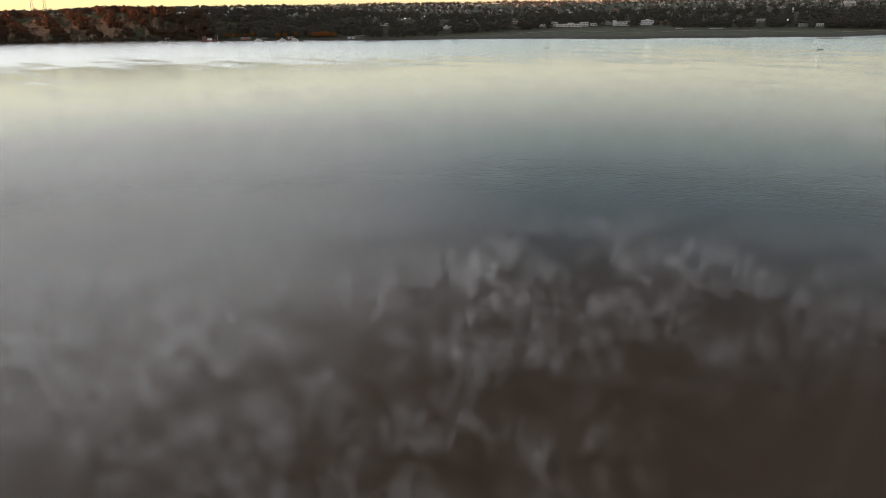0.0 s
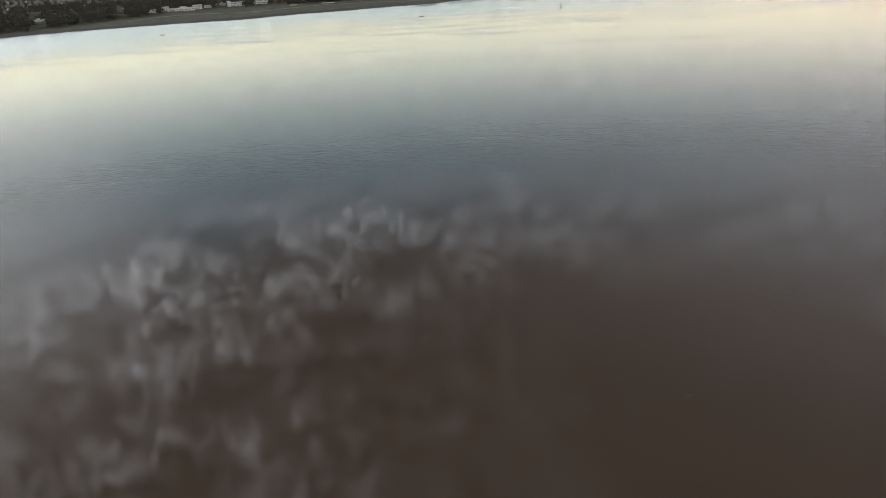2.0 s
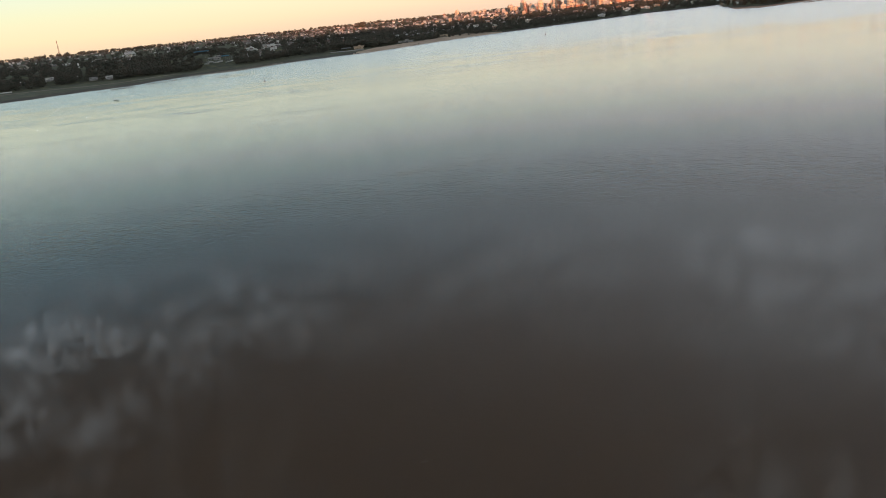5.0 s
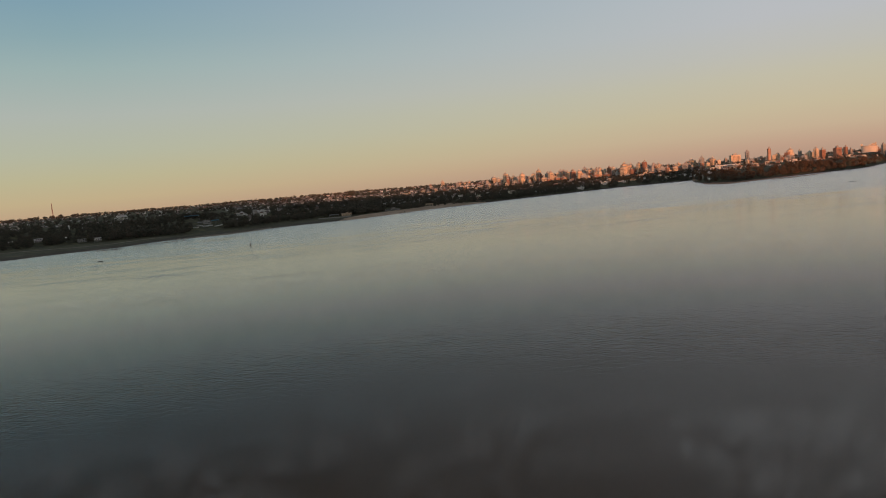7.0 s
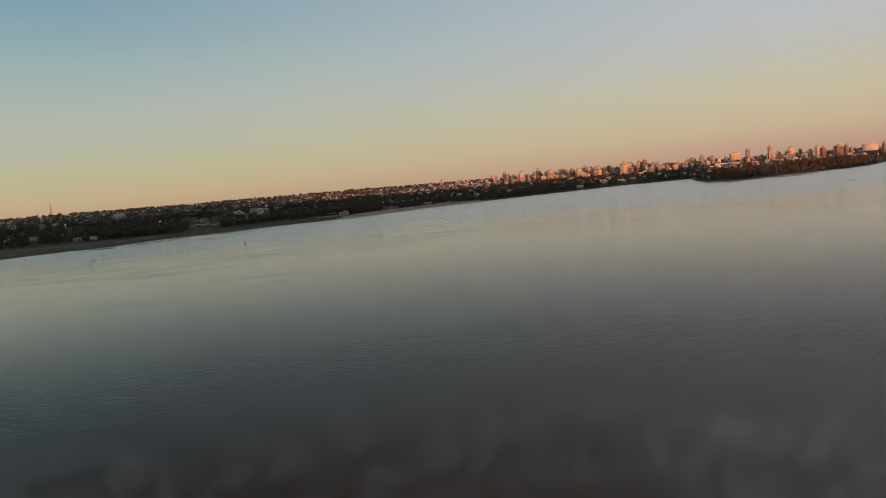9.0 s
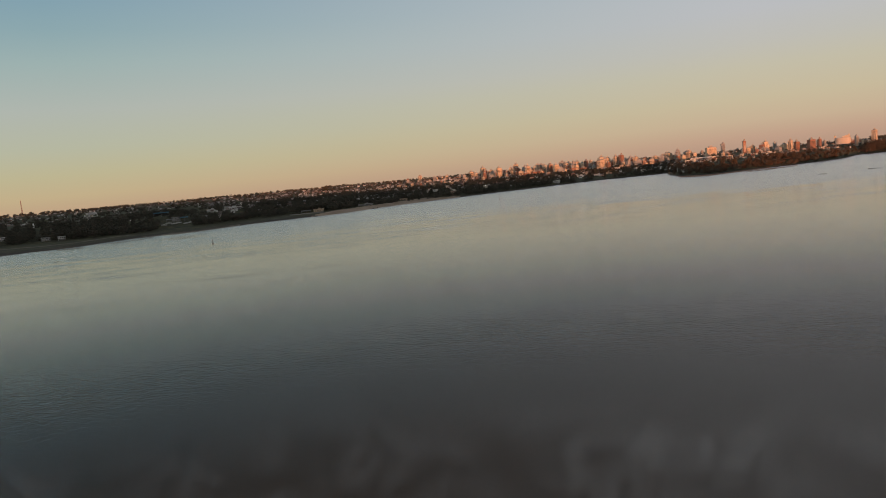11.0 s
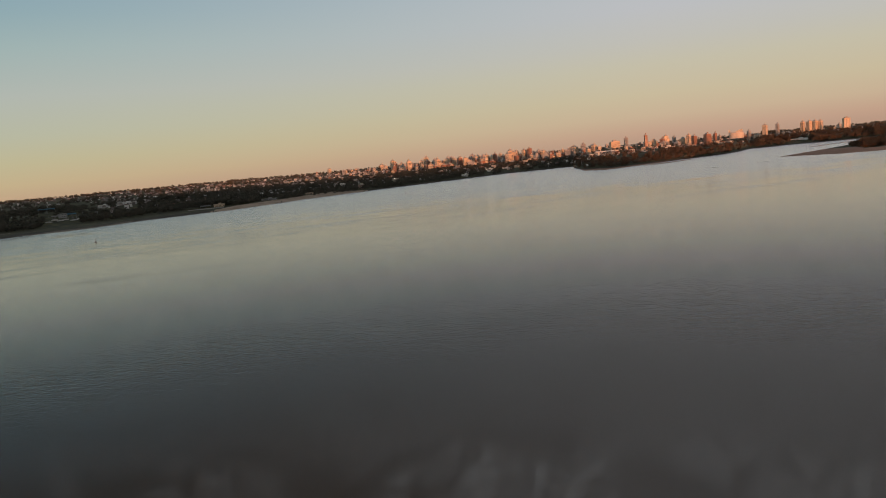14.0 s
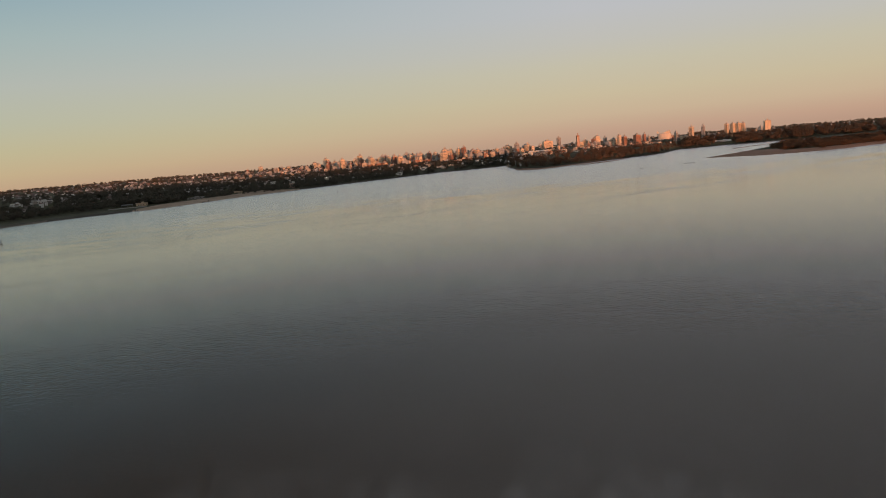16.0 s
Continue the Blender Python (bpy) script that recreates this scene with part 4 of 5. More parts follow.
def crown_arrays(rs, h, w, clumps, size, body=None):
    """Leaf clumps round a loose crown: uneven small bodies with gaps between."""
    vs, fs = [], []
    base_v, base_f = (ICO_V, ICO_F) if body is None else body
    n = len(base_v)
    for k in range(clumps):
        u = rs.uniform(-1, 1, 3)
        u = u / max(np.linalg.norm(u), 1e-3) * rs.uniform(0.45, 1.0)
        c = np.array([u[0] * w / 2, u[1] * w / 2, h * 0.62 + u[2] * h * 0.36])
        rad = size * rs.uniform(0.6, 1.25) * np.array([1.15, 1.15, 0.8])
        v = base_v * rs.uniform(0.65, 1.35, (n, 1)) * rad + c
        fs.append(base_f + n * len(vs))
        vs.append(v)
    return np.concatenate(vs), np.concatenate(fs)


def array_mesh(name, v, f, mat):
    me = bpy.data.meshes.new(name)
    me.vertices.add(len(v))
    me.vertices.foreach_set("co", np.asarray(v, np.float32).ravel())
    me.loops.add(f.size)
    me.loops.foreach_set("vertex_index", f.ravel().astype(np.int32))
    me.polygons.add(len(f))
    me.polygons.foreach_set("loop_start", np.arange(0, f.size, 3, dtype=np.int32))
    me.update(calc_edges=True)
    me.materials.append(mat)
    return me


def trunk_mesh(rs, h, r):
    bm = bmesh.new()
    add_tube(bm, (0, 0, -0.8), (0.1 * h * rs.uniform(-0.3, 0.3), 0, h * 0.55), r, r * 0.5, 7)
    for k in range(4):
        a = rs.uniform(0, 6.28)
        z = h * rs.uniform(0.3, 0.5)
        add_tube(bm, (0, 0, z), (math.cos(a) * h * 0.2, math.sin(a) * h * 0.2, z + h * 0.22), r * 0.4, r * 0.12, 5)
    return bm


def tree(h, w, seed, mat, label, at):
    rs = np.random.RandomState(seed)
    root = thing("tree", label, "tree", "bank trees")
    part("trunk", trunk_mesh(rs, h, h * 0.022), M_BARK, root)
    v, f = crown_arrays(rs, h, w, 95, w * 0.10)
    ob = new("crown", array_mesh("crown", v, f, mat))
    ob.parent = root
    root.matrix_world = at
    return root


TREES = [tree(11, 9, 1, M_LEAF, "broad dark green tree on the river bank", facing(-35.5, 1290)),
         tree(15, 8, 2, M_LEAF, "tall dark eucalyptus on the river bank", facing(-33.8, 1300)),
         tree(9, 9, 3, M_LEAF, "round dull green tree on the river bank", facing(-23.2, 1210)),
         tree(13, 10, 4, M_LEAF, "spreading dark tree on the river bank", facing(-10.2, 1330)),
         tree(6, 6, 5, M_LEAF, "low bushy willow by the water", facing(-57.0, 1090))]
HILL_TREE = tree(19, 17, 11, M_LEAF, "single broad tree standing above the hilltop", facing(-7.2, 2050))
AUTUMN = [tree(8, 8, 6, M_AUTUMN, "small tree in orange autumn leaf by the shore", facing(-63.9, 1166)), tree(9, 10, 7, M_AUTUMN, "rusty orange autumn tree by the shore", facing(-60.4, 1138))]
for b, r in ((-67.5, 1196), (-66.9, 1192), (-66.2, 1185), (-65.6, 1190), (-63.4, 1162), (-62.5, 1156), (-61.6, 1142), (-61.25, 1136), (-60.9, 1132), (-60.55, 1130), (-60.2, 1128), (-59.8, 1126), (-61.4, 1150), (-60.7, 1146)):
    copy_thing(AUTUMN[int(abs(b) * 10) % 2], facing(b, r, rng.uniform(0, 360)))
for k in range(250):
    b = -84 + 129 * (k + rng.random()) / 250
    st = knot(STRIP, b) / 0.85
    if 18.5 < b < 31 or b < -70:
        r = shore(b) + rng.uniform(9, 40) / 0.85
    else:
        r = shore(b) + st + rng.uniform(-12, 30)
    if is_clear(b, r):
        continue
    q = TREES[4] if b < -52 and rng.random() < 0.6 else rng.choice(TREES)
    if b < -70 and math.sin(b * 3.1) > -0.35:
        r = shore(b) + rng.uniform(3, 9)
    copy_thing(q, facing(b, r, rng.uniform(0, 360)) @ Matrix.Scale(rng.uniform(0.45, 0.75) if -5 < b < 18.7 or b < -70 else rng.uniform(0.75, 1.2), 4))


def woods():
    """Woods on the banks and between the houses, past counting."""
    rs = np.random.RandomState(3)
    vs, fs, total = [], [], 0
    rusty, sun_tinted = [], []
    made = 0
    while made < 12200:
        town = made % 5 == 0
        b = rs.uniform(-7, 19) if town else rs.uniform(-86, 48)
        st, ri = float(knot(STRIP, b)), float(knot(RISE, b))
        kind = rs.random_sample()
        if kind < 0.36:
            s = st + abs(rs.normal(0, 1)) * ri * 0.62 + 6
        else:
            s = st + ri + rs.uniform(-60, 1350)
        if town:
            s = rs.uniform(max(14, st - 15), st + 420)
        r = float(shore(b)) + s / 0.85
        if is_clear(b, r):
            made += 1
            continue
        x, y = polar(b, r)
        h = rs.uniform(12, 20) if kind < 0.36 else rs.uniform(7, 12)
        if -5 < b < 18.7:
            h *= 0.62 if kind < 0.36 else 0.85
        if 18.5 < b < 31.5:
            h *= 0.74
        if b > 31.5:
            h *= 1.3
        if -81 < b < -72 and 8 < s < 62 and math.sin(b * 3.1 + s * 0.11) > -0.35:
            made += 1
            continue
        v, f = crown_arrays(rs, h, h * rs.uniform(0.6, 0.95), 40 if kind < 0.36 else 15, h * (0.085 if kind < 0.36 else 0.13), (OCT_V, OCT_F))
        v = v + np.array([x, y, land_at(x, y) - 0.25 * h * (kind < 0.36)])
        made += 1
        # cliff trees take the brown scrub colour in place of warm sunlight
        if b < -68.5 and s < 150:
            rusty.append((v, f))
            continue
        if b > 18.6 and kind < 0.36:
            sun_tinted.append((v, f))
            continue
        vs.append(v)
        fs.append(f + total)
        total += len(v)
    tagged(new("woods", array_mesh("woods", np.concatenate(vs), np.concatenate(fs), M_WOODS)), "dark dense woods along the banks and among houses", "woods", kind="stuff")
    # woods on the spit and bank past it, low sun's red put into their colour
    vs, fs, total = [], [], 0
    for v, f in sun_tinted:
        vs.append(v)
        fs.append(f + total)
        total += len(v)
    tagged(new("spit_woods", array_mesh("spit_woods", np.concatenate(vs), np.concatenate(fs), M_SUN_TINTED)), "brown woods on the spit with low sun's red painted in", "woods", kind="stuff")
    # scrub on the clay cliff; its trees wear scrub brown standing in for sunlight
    vs, fs, total = [], [], 0
    for v, f in rusty:
        vs.append(v)
        fs.append(f + total)
        total += len(v)
    for k in range(420):
        b = rs.uniform(-86, -68)
        s = rs.uniform(4, 95) if k % 3 else rs.uniform(2, 16)
        r = float(shore(b)) + s / 0.85
        if is_clear(b, r):
            continue
        x, y = polar(b, r)
        h = rs.uniform(2.0, 6.5)
        v, f = crown_arrays(rs, h, h * 1.2, 22, h * 0.16, (OCT_V, OCT_F))
        vs.append(v + np.array([x, y, land_at(x, y) - 0.35 * h]))
        fs.append(f + total)
        total += len(v)
    tagged(new("cliff_scrub", array_mesh("cliff_scrub", np.concatenate(vs), np.concatenate(fs), M_SCRUB)), "trees tinted brown as if sunlit and brown bushes on the clay cliff", "scrub", kind="stuff")
    # scrub on the island and the spit
    vs, fs, total = [], [], 0
    for k in range(1100):
        b = rs.uniform(37.1, 55)
        near, far = np.interp(b, ISLE_B, ISLE_NEAR), np.interp(b, ISLE_B, ISLE_FAR)
        lo = near + 75 if b < 40 else near + 45
        if b < 38 :
            lo = near + 230 - 155 * (b - 37.1) / 0.9
        r = rs.uniform(lo, max(min(far - 20, lo + 460), lo + 10))
        x, y = polar(b, r)
        h = rs.uniform(9, 16) * (0.7 if b < 37.8 else 1.0)
        v, f = crown_arrays(rs, h, h * 0.9, 30, h * 0.10, (OCT_V, OCT_F))
        vs.append(v + np.array([x, y, land_at(x, y) - 0.3 * h]))
        fs.append(f + total)
        total += len(v)
    tagged(new("island_scrub", array_mesh("island_scrub", np.concatenate(vs), np.concatenate(fs), M_SCRUB)), "brown-green willow scrub covering the sandy island", "scrub", kind="stuff")


woods()


# ---------------------------------------------------------------- sand: the town beach, the spit's margin and bars
def sandbar(name, label, b0, b1, near, far, height, parts=60, mat=M_SAND, lift=0.15):
    """A low lens of sand that follows the shore."""
    verts, faces = [], []
    rows = 7
    for i in range(parts + 1):
        t = i / parts
        b = b0 + (b1 - b0) * t
        n0, n1 = near(b), far(b)
        wob = 4 * math.sin(b * 31) + 3 * math.sin(b * 67 + 1)
        for j in range(rows):
            q = j / (rows - 1)
            x, y = polar(b, n0 + wob + (n1 - n0) * q)
            low = -0.25 + (height + 0.25) * math.sin(math.pi * q) * min(1, 6 * t, 6 * (1 - t))
            verts.append((x, y, max(low, land_at(x, y) + lift * math.sin(math.pi * q) * min(1, 9 * t, 9 * (1 - t)) - 0.02)))
    for i in range(parts):
        for j in range(rows - 1):
            a = i * rows + j
            faces.append((a, a + rows, a + rows + 1, a + 1))
    tagged(new(name, mesh_of(name, verts, faces, mat, True)), label, "sand", kind="structure")


sandbar("beach", "tan sandy town beach sloping to the water", -8.5, 3.5, lambda b: shore(b) - 4, lambda b: shore(b) + 95 * min(1, (b + 8.5) / 2, (3.5 - b) / 3) + 8, 1.2, 90, M_BEACH, 0.8)
sandbar("marina_sand", "tan sandy shore below the marina", -20.2, -13.4, lambda b: shore(b) - 4, lambda b: shore(b) + 15 + 6 * math.sin(b * 1.7), 0.6, 70, M_TRACK, 0.4)
sandbar("spit_beach", "reddish sand margin along the wooded spit", 19.1, 25.6, lambda b: shore(b) - 80 + 8 * (b - 19), lambda b: shore(b) + 14, 1.1)
sandbar("island_sand", "reddish bare sand spit at the head of the island", 32.9, 46.0, lambda b: float(np.interp(b, ISLE_B, ISLE_NEAR)) - 8,
        lambda b: float(np.interp(b, ISLE_B, ISLE_NEAR)) + 8 + min(float(np.interp(b, ISLE_B, ISLE_FAR) - np.interp(b, ISLE_B, ISLE_NEAR)), 190 if b < 38 else 80), 1.5, 120, M_SAND, 0.5)
sandbar("low_bar", "narrow wet sand bar off the wooded spit", 23.6, 27.6, lambda b: shore(b) - 125 + 9 * abs(b - 25.6), lambda b: shore(b) - 55 - 6 * abs(b - 25.6), 0.45)
sandbar("far_bar", "thin sand bar in the side channel", 34.4, 37.2, lambda b: 1730 + 90 * (b - 34.4), lambda b: 1790 + 90 * (b - 34.4), 0.35)


# ---------------------------------------------------------------- craft and things on the water
def hull_mesh(length, beam, depth, sheer=0.25):
    bm = bmesh.new()
    n = 12
    rings = []
    for i in range(n + 1):
        t = i / n
        w = beam / 2 * (math.sin(math.pi * min(1.0, 0.18 + t * 0.82)) ** 0.6 if t < 0.999 else 0.03)
        x = -length / 2 + length * t
        top = depth + sheer * (2 * t - 1) ** 2
        rings.append([bm.verts.new(p) for p in ((x, -w, top), (x, -w * 0.8, 0.1), (x, 0, -0.25), (x, w * 0.8, 0.1), (x, w, top), (x, w * 0.9, top - 0.06), (x, 0, top - 0.35), (x, -w * 0.9, top - 0.06))])
    for p, q in zip(rings, rings[1:]):
        for k in range(8):
            bm.faces.new((p[k], p[(k + 1) % 8], q[(k + 1) % 8], q[k]))
    bm.faces.new(rings[0])
    bm.faces.new(list(reversed(rings[-1])))
    return bm


def skiff(b, r, turn, label):
    root = thing("skiff", label, "boat", "small open boats")
    part("hull", hull_mesh(6.5, 1.7, 0.45), M_DARK_HULL, root)
    for x in (-1.6, 0.2, 1.7):
        part("thwart", box(x - 0.15, x + 0.15, -0.7, 0.7, 0.32, 0.38), M_WOOD, root)
    part("outboard_motor", add_box(box(-3.55, -3.2, -0.18, 0.18, 0.5, 1.05, 0.05), -3.42, -3.3, -0.06, 0.06, -0.4, 0.5), M_DARK_HULL, root)
    x, y = polar(b, r)
    root.matrix_world = pose(x, y, 0.05, 0, 0, turn) @ Matrix.Scale(0.72, 4)


skiff(-25.45, 765, 10, "dark open fishing skiff with outboard on the water")
skiff(-44.2, 800, 40, "dark open skiff lying still on the river")


def cruiser(b, r, turn, length, label):
    root = thing("motor_cruiser", label, "boat", "moored cruisers")
    part("hull", hull_mesh(length, length * 0.3, 1.5, 0.5), M_HULL, root)
    part("cabin", box(-length * 0.25, length * 0.18, -length * 0.11, length * 0.11, 1.2, 2.9, 0.15), M_HULL, root)
    part("windscreen", box(length * 0.02, length * 0.16, -length * 0.115, length * 0.115, 2.0, 2.6), M_GLASS, root)
    part("flybridge", box(-length * 0.2, length * 0.02, -length * 0.09, length * 0.09, 2.9, 3.8, 0.1), M_HULL, root)
    part("mast", tube((-length * 0.1, 0, 3.8), (-length * 0.1, 0, 6.0), 0.08, 0.05), M_METAL, root)
    x, y = polar(b, r)
    root.matrix_world = pose(x, y, 0.1, 0, 0, turn)


cruiser(-65.3, 1120, 20, 16, "white motor cruiser moored by the shore")
cruiser(-63.6, 1105, 25, 12, "white day boat moored by the shore")
cruiser(-62.7, 1098, 10, 15, "white cabin cruiser with a tall flybridge")
cruiser(-17.5, 1300, 5, 14, "white motor boat laid up in the marina")


def sailboat(b, r, turn, label):
    root = thing("sailing_boat", label, "boat", "marina yachts")
    part("hull", hull_mesh(9.5, 3.0, 1.1, 0.3), M_HULL, root)
    part("coachroof", box(-1.8, 2.0, -0.9, 0.9, 0.9, 1.6, 0.15), M_HULL, root)
    part("mast", tube((0.6, 0, 1.4), (0.6, 0, 13.0), 0.11, 0.08), M_METAL, root)
    part("boom", tube((0.6, 0, 2.4), (-3.2, 0, 2.6), 0.08, 0.07), M_METAL, root)
    x, y = polar(b, r)
    root.matrix_world = pose(x, y, land_at(x, y) + 0.3 if land_at(x, y) > 0 else 0.1, 0, 0, turn)


for k, (b, r) in enumerate(((-18.8, 1275), (-18.5, 1300), (-18.1, 1282), (-17.8, 1296), (-17.3, 1275), (-17.0, 1290), (-16.7, 1284))):
    sailboat(b, r, 15 * k, "white sailing yacht with bare mast in the marina")


def channel_buoy(b, r, label):
    root = thing("channel_buoy", label, "buoy", "channel buoys")
    part("float", tube((0, 0, -0.4), (0, 0, 0.9), 1.5, 1.25, 16), M_BUOY, root)
    for k in range(4):
        a = k * math.pi / 2
        part("leg", tube((math.cos(a), math.sin(a), 0.85), (0.35 * math.cos(a), 0.35 * math.sin(a), 4.2), 0.09, 0.07, 6), M_BUOY, root)
    part("topmark", tube((0, 0, 4.2), (0, 0, 5.6), 0.75, 0.05, 10), M_BUOY, root)
    part("lantern", tube((0, 0, 5.6), (0, 0, 6.0), 0.15, 0.15, 8), M_GLASS, root)
    x, y = polar(b, r)
    root.matrix_world = pose(x, y, 0) @ Matrix.Scale(0.72, 4)


channel_buoy(-15.05, 770, "dark rusty channel buoy with a conical topmark")
channel_buoy(6.35, 1160, "dark rusty channel buoy far across the river")


def pile_row(b0, r0, b1, r1, n, label):
    root = thing("jetty_remains", label, "jetty")
    for k in range(n):
        t = k / (n - 1)
        x, y = polar(b0 + (b1 - b0) * t, r0 + (r1 - r0) * t)
        part("stake", tube((x, y, -2), (x, y, 1.1 + 0.5 * math.sin(k * 2.3)), 0.35, 0.3, 6), M_WOOD, root)


pile_row(-23.2, 1000, -19.5, 1040, 60, "row of old wooden piles in shallow water")
pile_row(-25.6, 985, -24.0, 982, 34, "broken line of dark piles off the grass bank")


def driftwood(x, y, length, turn, label):
    root = thing("driftwood", label, "driftwood")
    part("log", tube((-length / 2, 0, 0.02), (length / 2, 0, 0.1), length * 0.028, length * 0.012, 7), M_WOOD, root)
    part("branch", tube((length * 0.1, 0, 0.06), (length * 0.3, length * 0.1, 0.3), length * 0.012, length * 0.005, 5), M_WOOD, root)
    root.matrix_world = pose(x, y, 0.0, 0, 0, turn)


driftwood(-10, 61, 0.8, -12, "short dark stick floating on brown water")
driftwood(545, 985, 16, 20, "long drifting tree trunk on the open water")
driftwood(*polar(32.0, 1185), 16, -30, "pale drifting branch on the open water")
driftwood(*polar(18.1, 1690), 14, 5, "stranded log beside the wooded spit")
driftwood(*polar(-26.2, 960), 10, 25, "stranded branch in the shallows")


# ---------------------------------------------------------------- masts, pylons and lamps
def radio_mast(b, r, h, label):
    root = thing("radio_mast", label, "mast")
    legs = [(2.3, -1.3), (-2.3, -1.3), (0, 2.6)]
    for x, y in legs:
        part("leg", tube((x, y, -1), (x * 0.15, y * 0.15, h), 0.42, 0.24, 5), M_RED_STEEL, root)
    for k in range(14):
        z0, z1 = h * k / 14, h * (k + 1) / 14
        s0, s1 = 1 - 0.85 * z0 / h, 1 - 0.85 * z1 / h
        bm = bmesh.new()
        for (xa, ya), (xb, yb) in zip(legs, legs[1:] + legs[:1]):
            add_tube(bm, (xa * s0, ya * s0, z0), (xb * s1, yb * s1, z1), 0.12, 0.12, 4)
            add_tube(bm, (xa * s1, ya * s1, z1), (xb * s1, yb * s1, z1), 0.12, 0.12, 4)
        part("lattice", bm, M_RED_STEEL if k % 2 else M_METAL, root)
    root.matrix_world = facing(b, r)


radio_mast(-28.03, 2360, 46, "slender red and white lattice radio mast")


def pylon(b, r, h, label):
    root = thing("pylon", label, "pylon", "power pylons")
    legs = [(3, -3), (-3, -3), (-3, 3), (3, 3)]
    for x, y in legs:
        part("leg", tube((x, y, -1), (x * 0.12, y * 0.12, h), 0.40, 0.22, 5), M_METAL, root)
    for k, z in enumerate((0.68, 0.8, 0.92)):
        part("crossarm", tube((-6 + k, 0, h * z), (6 - k, 0, h * z), 0.2, 0.2, 5), M_METAL, root)
    for k in range(11):
        z0, z1 = h * k / 9, h * (k + 1) / 9
        s0, s1 = 1 - 0.88 * z0 / h, 1 - 0.88 * z1 / h
        bm = bmesh.new()
        for (xa, ya), (xb, yb) in zip(legs, legs[1:] + legs[:1]):
            add_tube(bm, (xa * s0, ya * s0, z0), (xb * s1, yb * s1, z1), 0.1, 0.1, 4)
        part("brace", bm, M_METAL, root)
    root.matrix_world = facing(b, r)


pylon(-79.45, 1620, 52, "grey lattice power pylon on the wooded hill")
pylon(-78.7, 1640, 54, "grey lattice power pylon behind the hill")



# ---------------------------------------------------------------- working craft, marina and bank details
def dredger():
    root = thing("dredger", "rusty red dredging barge with a lattice crane by the shore", "barge")
    part("hull", box(-12, 12, -4, 4, -0.5, 1.6, 0.2), M_RED_STEEL, root)
    house_part = part("wheelhouse", box(-10, -4, -3, 3, 1.6, 7.0, 0.15), M_RED_STEEL, root)
    part("window", box(-9.5, -4.5, -3.06, -2.9, 4.6, 6.0), M_GLASS, house_part)
    part("deckhouse", box(-3, 3, -2.5, 2.5, 1.6, 4.2, 0.1), M_WHITE, root)
    for y in (-2.2, 2.2):
        part("frame_leg", tube((8, y, 1.6), (9.5, y * 0.3, 10), 0.25, 0.2, 6), M_RED_STEEL, root)
    part("jib", tube((4, 0, 2), (10, 0, 10), 0.25, 0.18, 6), M_RED_STEEL, root)
    part("spud", tube((11, 3, -2), (11, 3, 9), 0.3, 0.3, 8), M_METAL, root)
    x, y = polar(-68.7, 1172)
    root.matrix_world = pose(x, y, 0.1, 0, 0, 55)


dredger()


def marina_shed(b, r, w, h, mat, label):
    root = thing("marina_shed", label, "shed", "marina sheds")
    for x in (-w / 2, 0, w / 2):
        for y in (-4, 4):
            part("post", tube((x, y, -1), (x, y, h), 0.18, 0.18, 6), M_METAL, root)
    bm = bmesh.new()
    vs = [bm.verts.new(p) for p in ((-w / 2 - .6, -5, h), (w / 2 + .6, -5, h), (w / 2 + .6, 0, h + 1.6), (-w / 2 - .6, 0, h + 1.6), (w / 2 + .6, 5, h), (-w / 2 - .6, 5, h))]
    bm.faces.new((vs[0], vs[1], vs[2], vs[3]))
    bm.faces.new((vs[3], vs[2], vs[4], vs[5]))
    bmesh.ops.solidify(bm, geom=bm.faces[:], thickness=0.15)
    part("roof", bm, mat, root)
    root.matrix_world = facing(b, r)


marina_shed(-17.4, 1310, 12, 6.5, M_BLUE, "blue-roofed open boat shed at the marina")
marina_shed(-19.0, 1420, 26, 7.0, M_BLUE, "long blue-roofed shed behind the marina")
marina_shed(-18.4, 1310, 10, 5.0, M_METAL, "grey-roofed open boat shed at the marina")
marina_shed(-15.9, 1400, 14, 5.0, M_METAL, "grey-roofed shelter among the trees")
marina_shed(-8.6, 1320, 16, 3.4, M_METAL, "low grey-roofed shelter beside the beach")


def bank_track():
    """A pale dirt track along the grass bank."""
    verts, faces = [], []
    n = 120
    for i in range(n + 1):
        b = -46 + 25 * i / n
        r = float(shore(b)) + float(knot(STRIP, b)) * (0.62 + 0.13 * math.sin(b * 0.55)) / 0.85
        for dr in (-3.0, -1.0, 1.0, 3.0):
            x, y = polar(b, r + dr * 1.6)
            verts.append((x, y, land_at(x, y) + (0.30 if abs(dr) < 2 else 0.12)))
    for i in range(n):
        for j in range(3):
            a = i * 4 + j
            faces.append((a, a + 4, a + 5, a + 1))
    tagged(new("track", mesh_of("track", verts, faces, M_TRACK, True)), "pale dirt track along the grassy bank", "track", kind="structure")


bank_track()


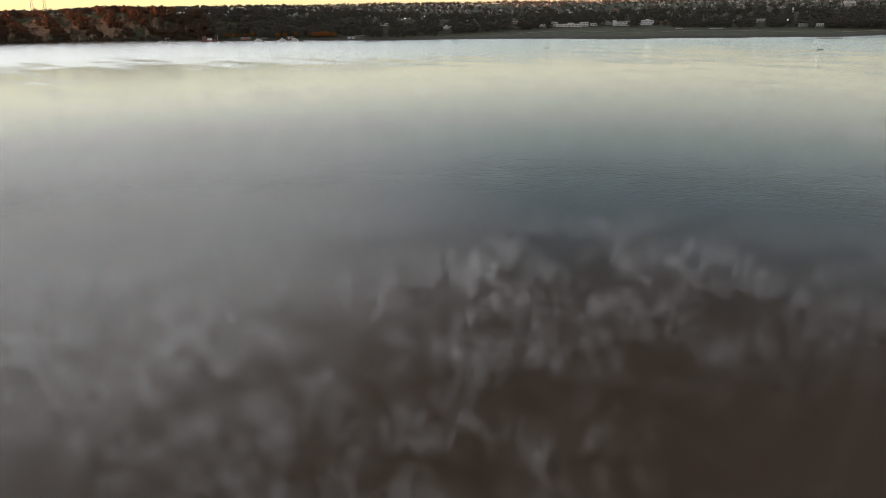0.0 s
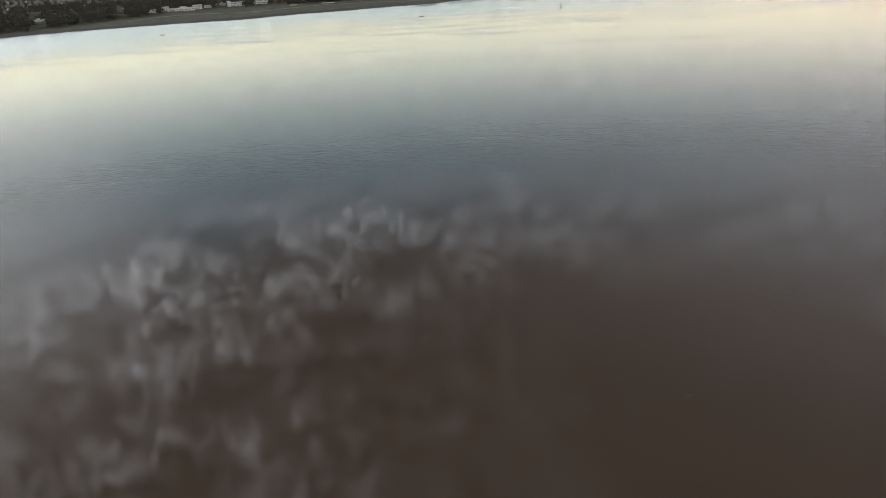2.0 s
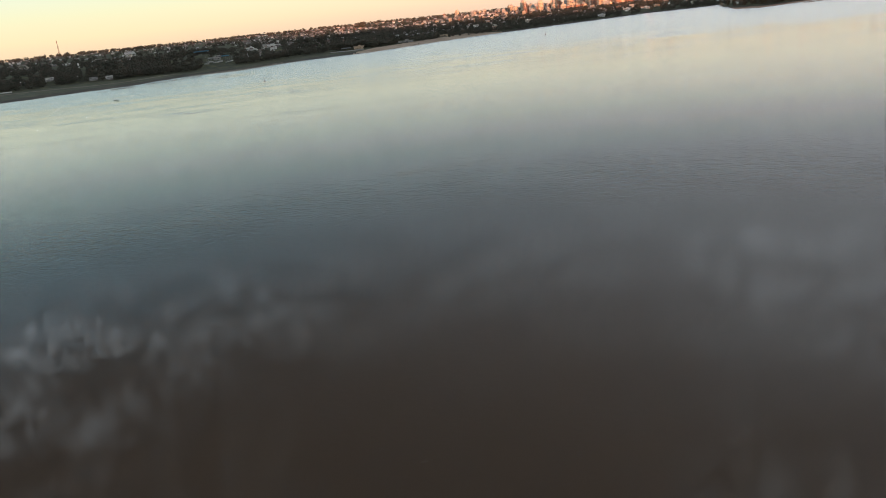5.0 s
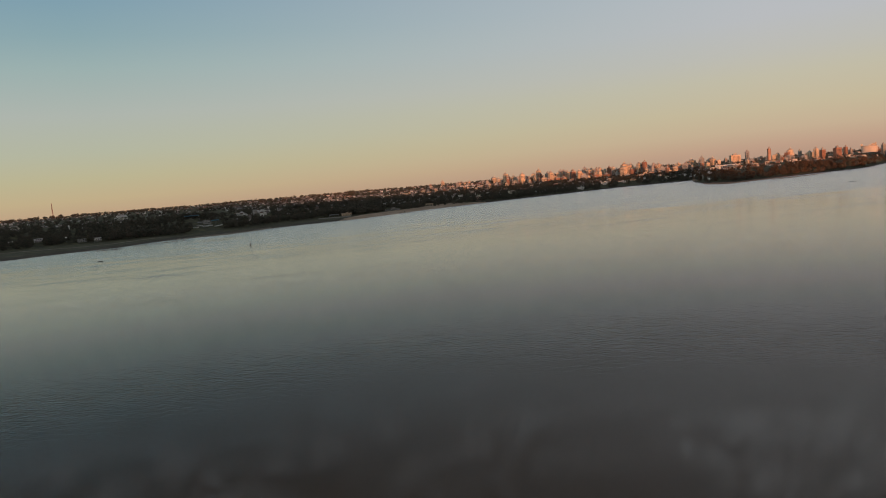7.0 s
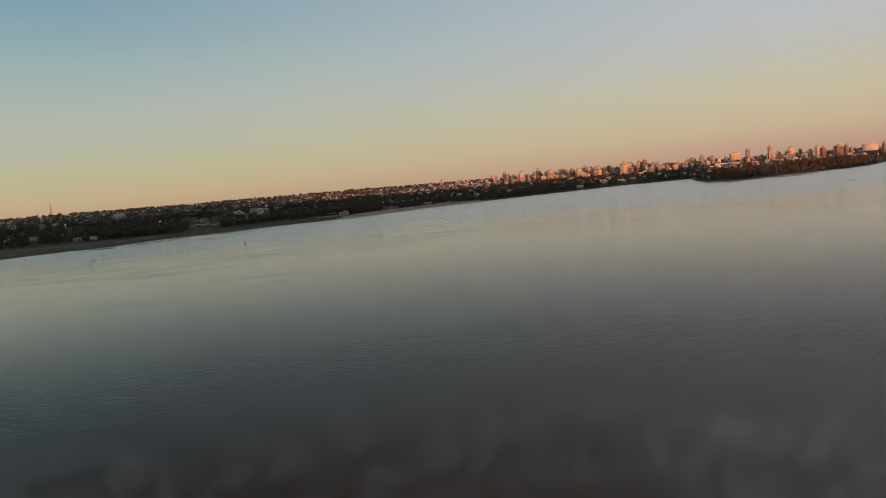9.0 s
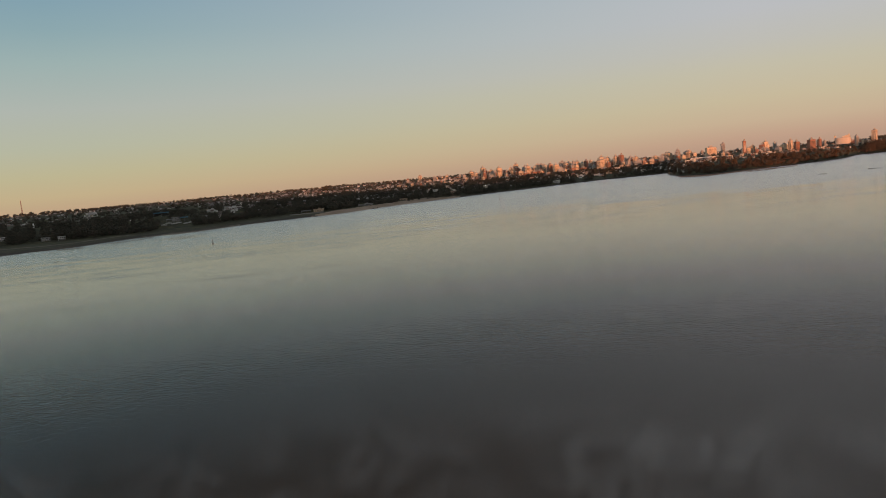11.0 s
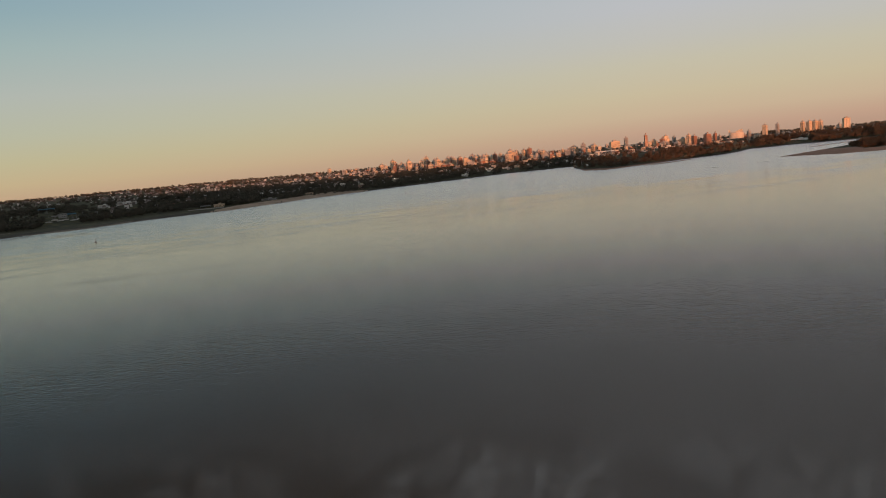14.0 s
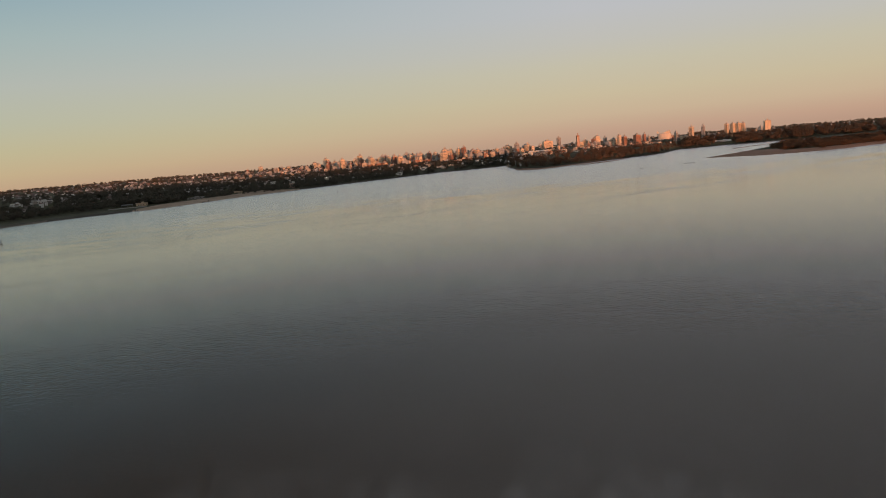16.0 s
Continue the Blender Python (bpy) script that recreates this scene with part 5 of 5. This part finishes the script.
def low_wall(b0, b1, r, h, mat, label):
    """A freestanding wall with a coping along the shore road."""
    root = thing("low_wall", label, "wall", "shore walls")
    at = facing((b0 + b1) / 2, r)
    w = radians(b1 - b0) * r
    part("wall", box(-w / 2, w / 2, -0.15, 0.15, -0.8, h, 0.03), mat, root)
    part("coping", box(-w / 2 - 0.1, w / 2 + 0.1, -0.25, 0.25, h, h + 0.12, 0.03), mat, root)
    for k in range(5):
        x = -w / 2 + w * k / 4
        part("pier", box(x - 0.3, x + 0.3, -0.3, 0.3, -0.8, h + 0.35, 0.04), mat, root)
    root.matrix_world = at


low_wall(-32.46, -31.55, 1225, 1.3, M_WHITE, "low white wall along the shore road")
low_wall(-34.75, -34.25, 1228, 1.1, M_WHITE, "short low white wall on the grass bank")
low_wall(-9.8, -7.3, 1285, 1.6, M_GREY, "grey retaining wall below the beach house")


def shore_shed(b, r, w, mat, label):
    """A small working shed with a sloping sheet roof, an open door and a window."""
    root = thing("shore_shed", label, "shed", "shore sheds")
    part("wall", box(-w / 2, w / 2, -2.5, 2.5, -1.0, 2.6, 0.05), mat, root)
    bm = bmesh.new()
    vs = [bm.verts.new(p) for p in ((-w / 2 - 0.5, -3.1, 2.5), (w / 2 + 0.5, -3.1, 2.5), (w / 2 + 0.5, 3.0, 3.7), (-w / 2 - 0.5, 3.0, 3.7))]
    bm.faces.new(vs)
    bmesh.ops.solidify(bm, geom=bm.faces[:], thickness=-0.15)
    part("roof", bm, M_METAL, root)
    part("door", box(-0.9, 0.9, -2.56, -2.4, -0.9, 2.1), M_WOOD, root)
    part("window", box(w * 0.25, w * 0.25 + 1.3, -2.56, -2.4, 1.0, 1.9), M_GLASS, root)
    root.matrix_world = facing(b, r)


shore_shed(-66.2, 1168, 14, M_BRICK, "long brick shed with a grey sheet roof by the water")
shore_shed(-64.9, 1150, 9, M_WOOD, "small wooden boat shed with a sloping roof")
shore_shed(-63.0, 1138, 8, M_CREAM, "pale shed with a sheet roof near moored boats")
shore_shed(-58.6, 1095, 10, M_WHITE, "low white shed at the edge of the trees")
shore_shed(-71.5, 1268, 7, M_WHITE, "small white hut at the foot of the cliff")
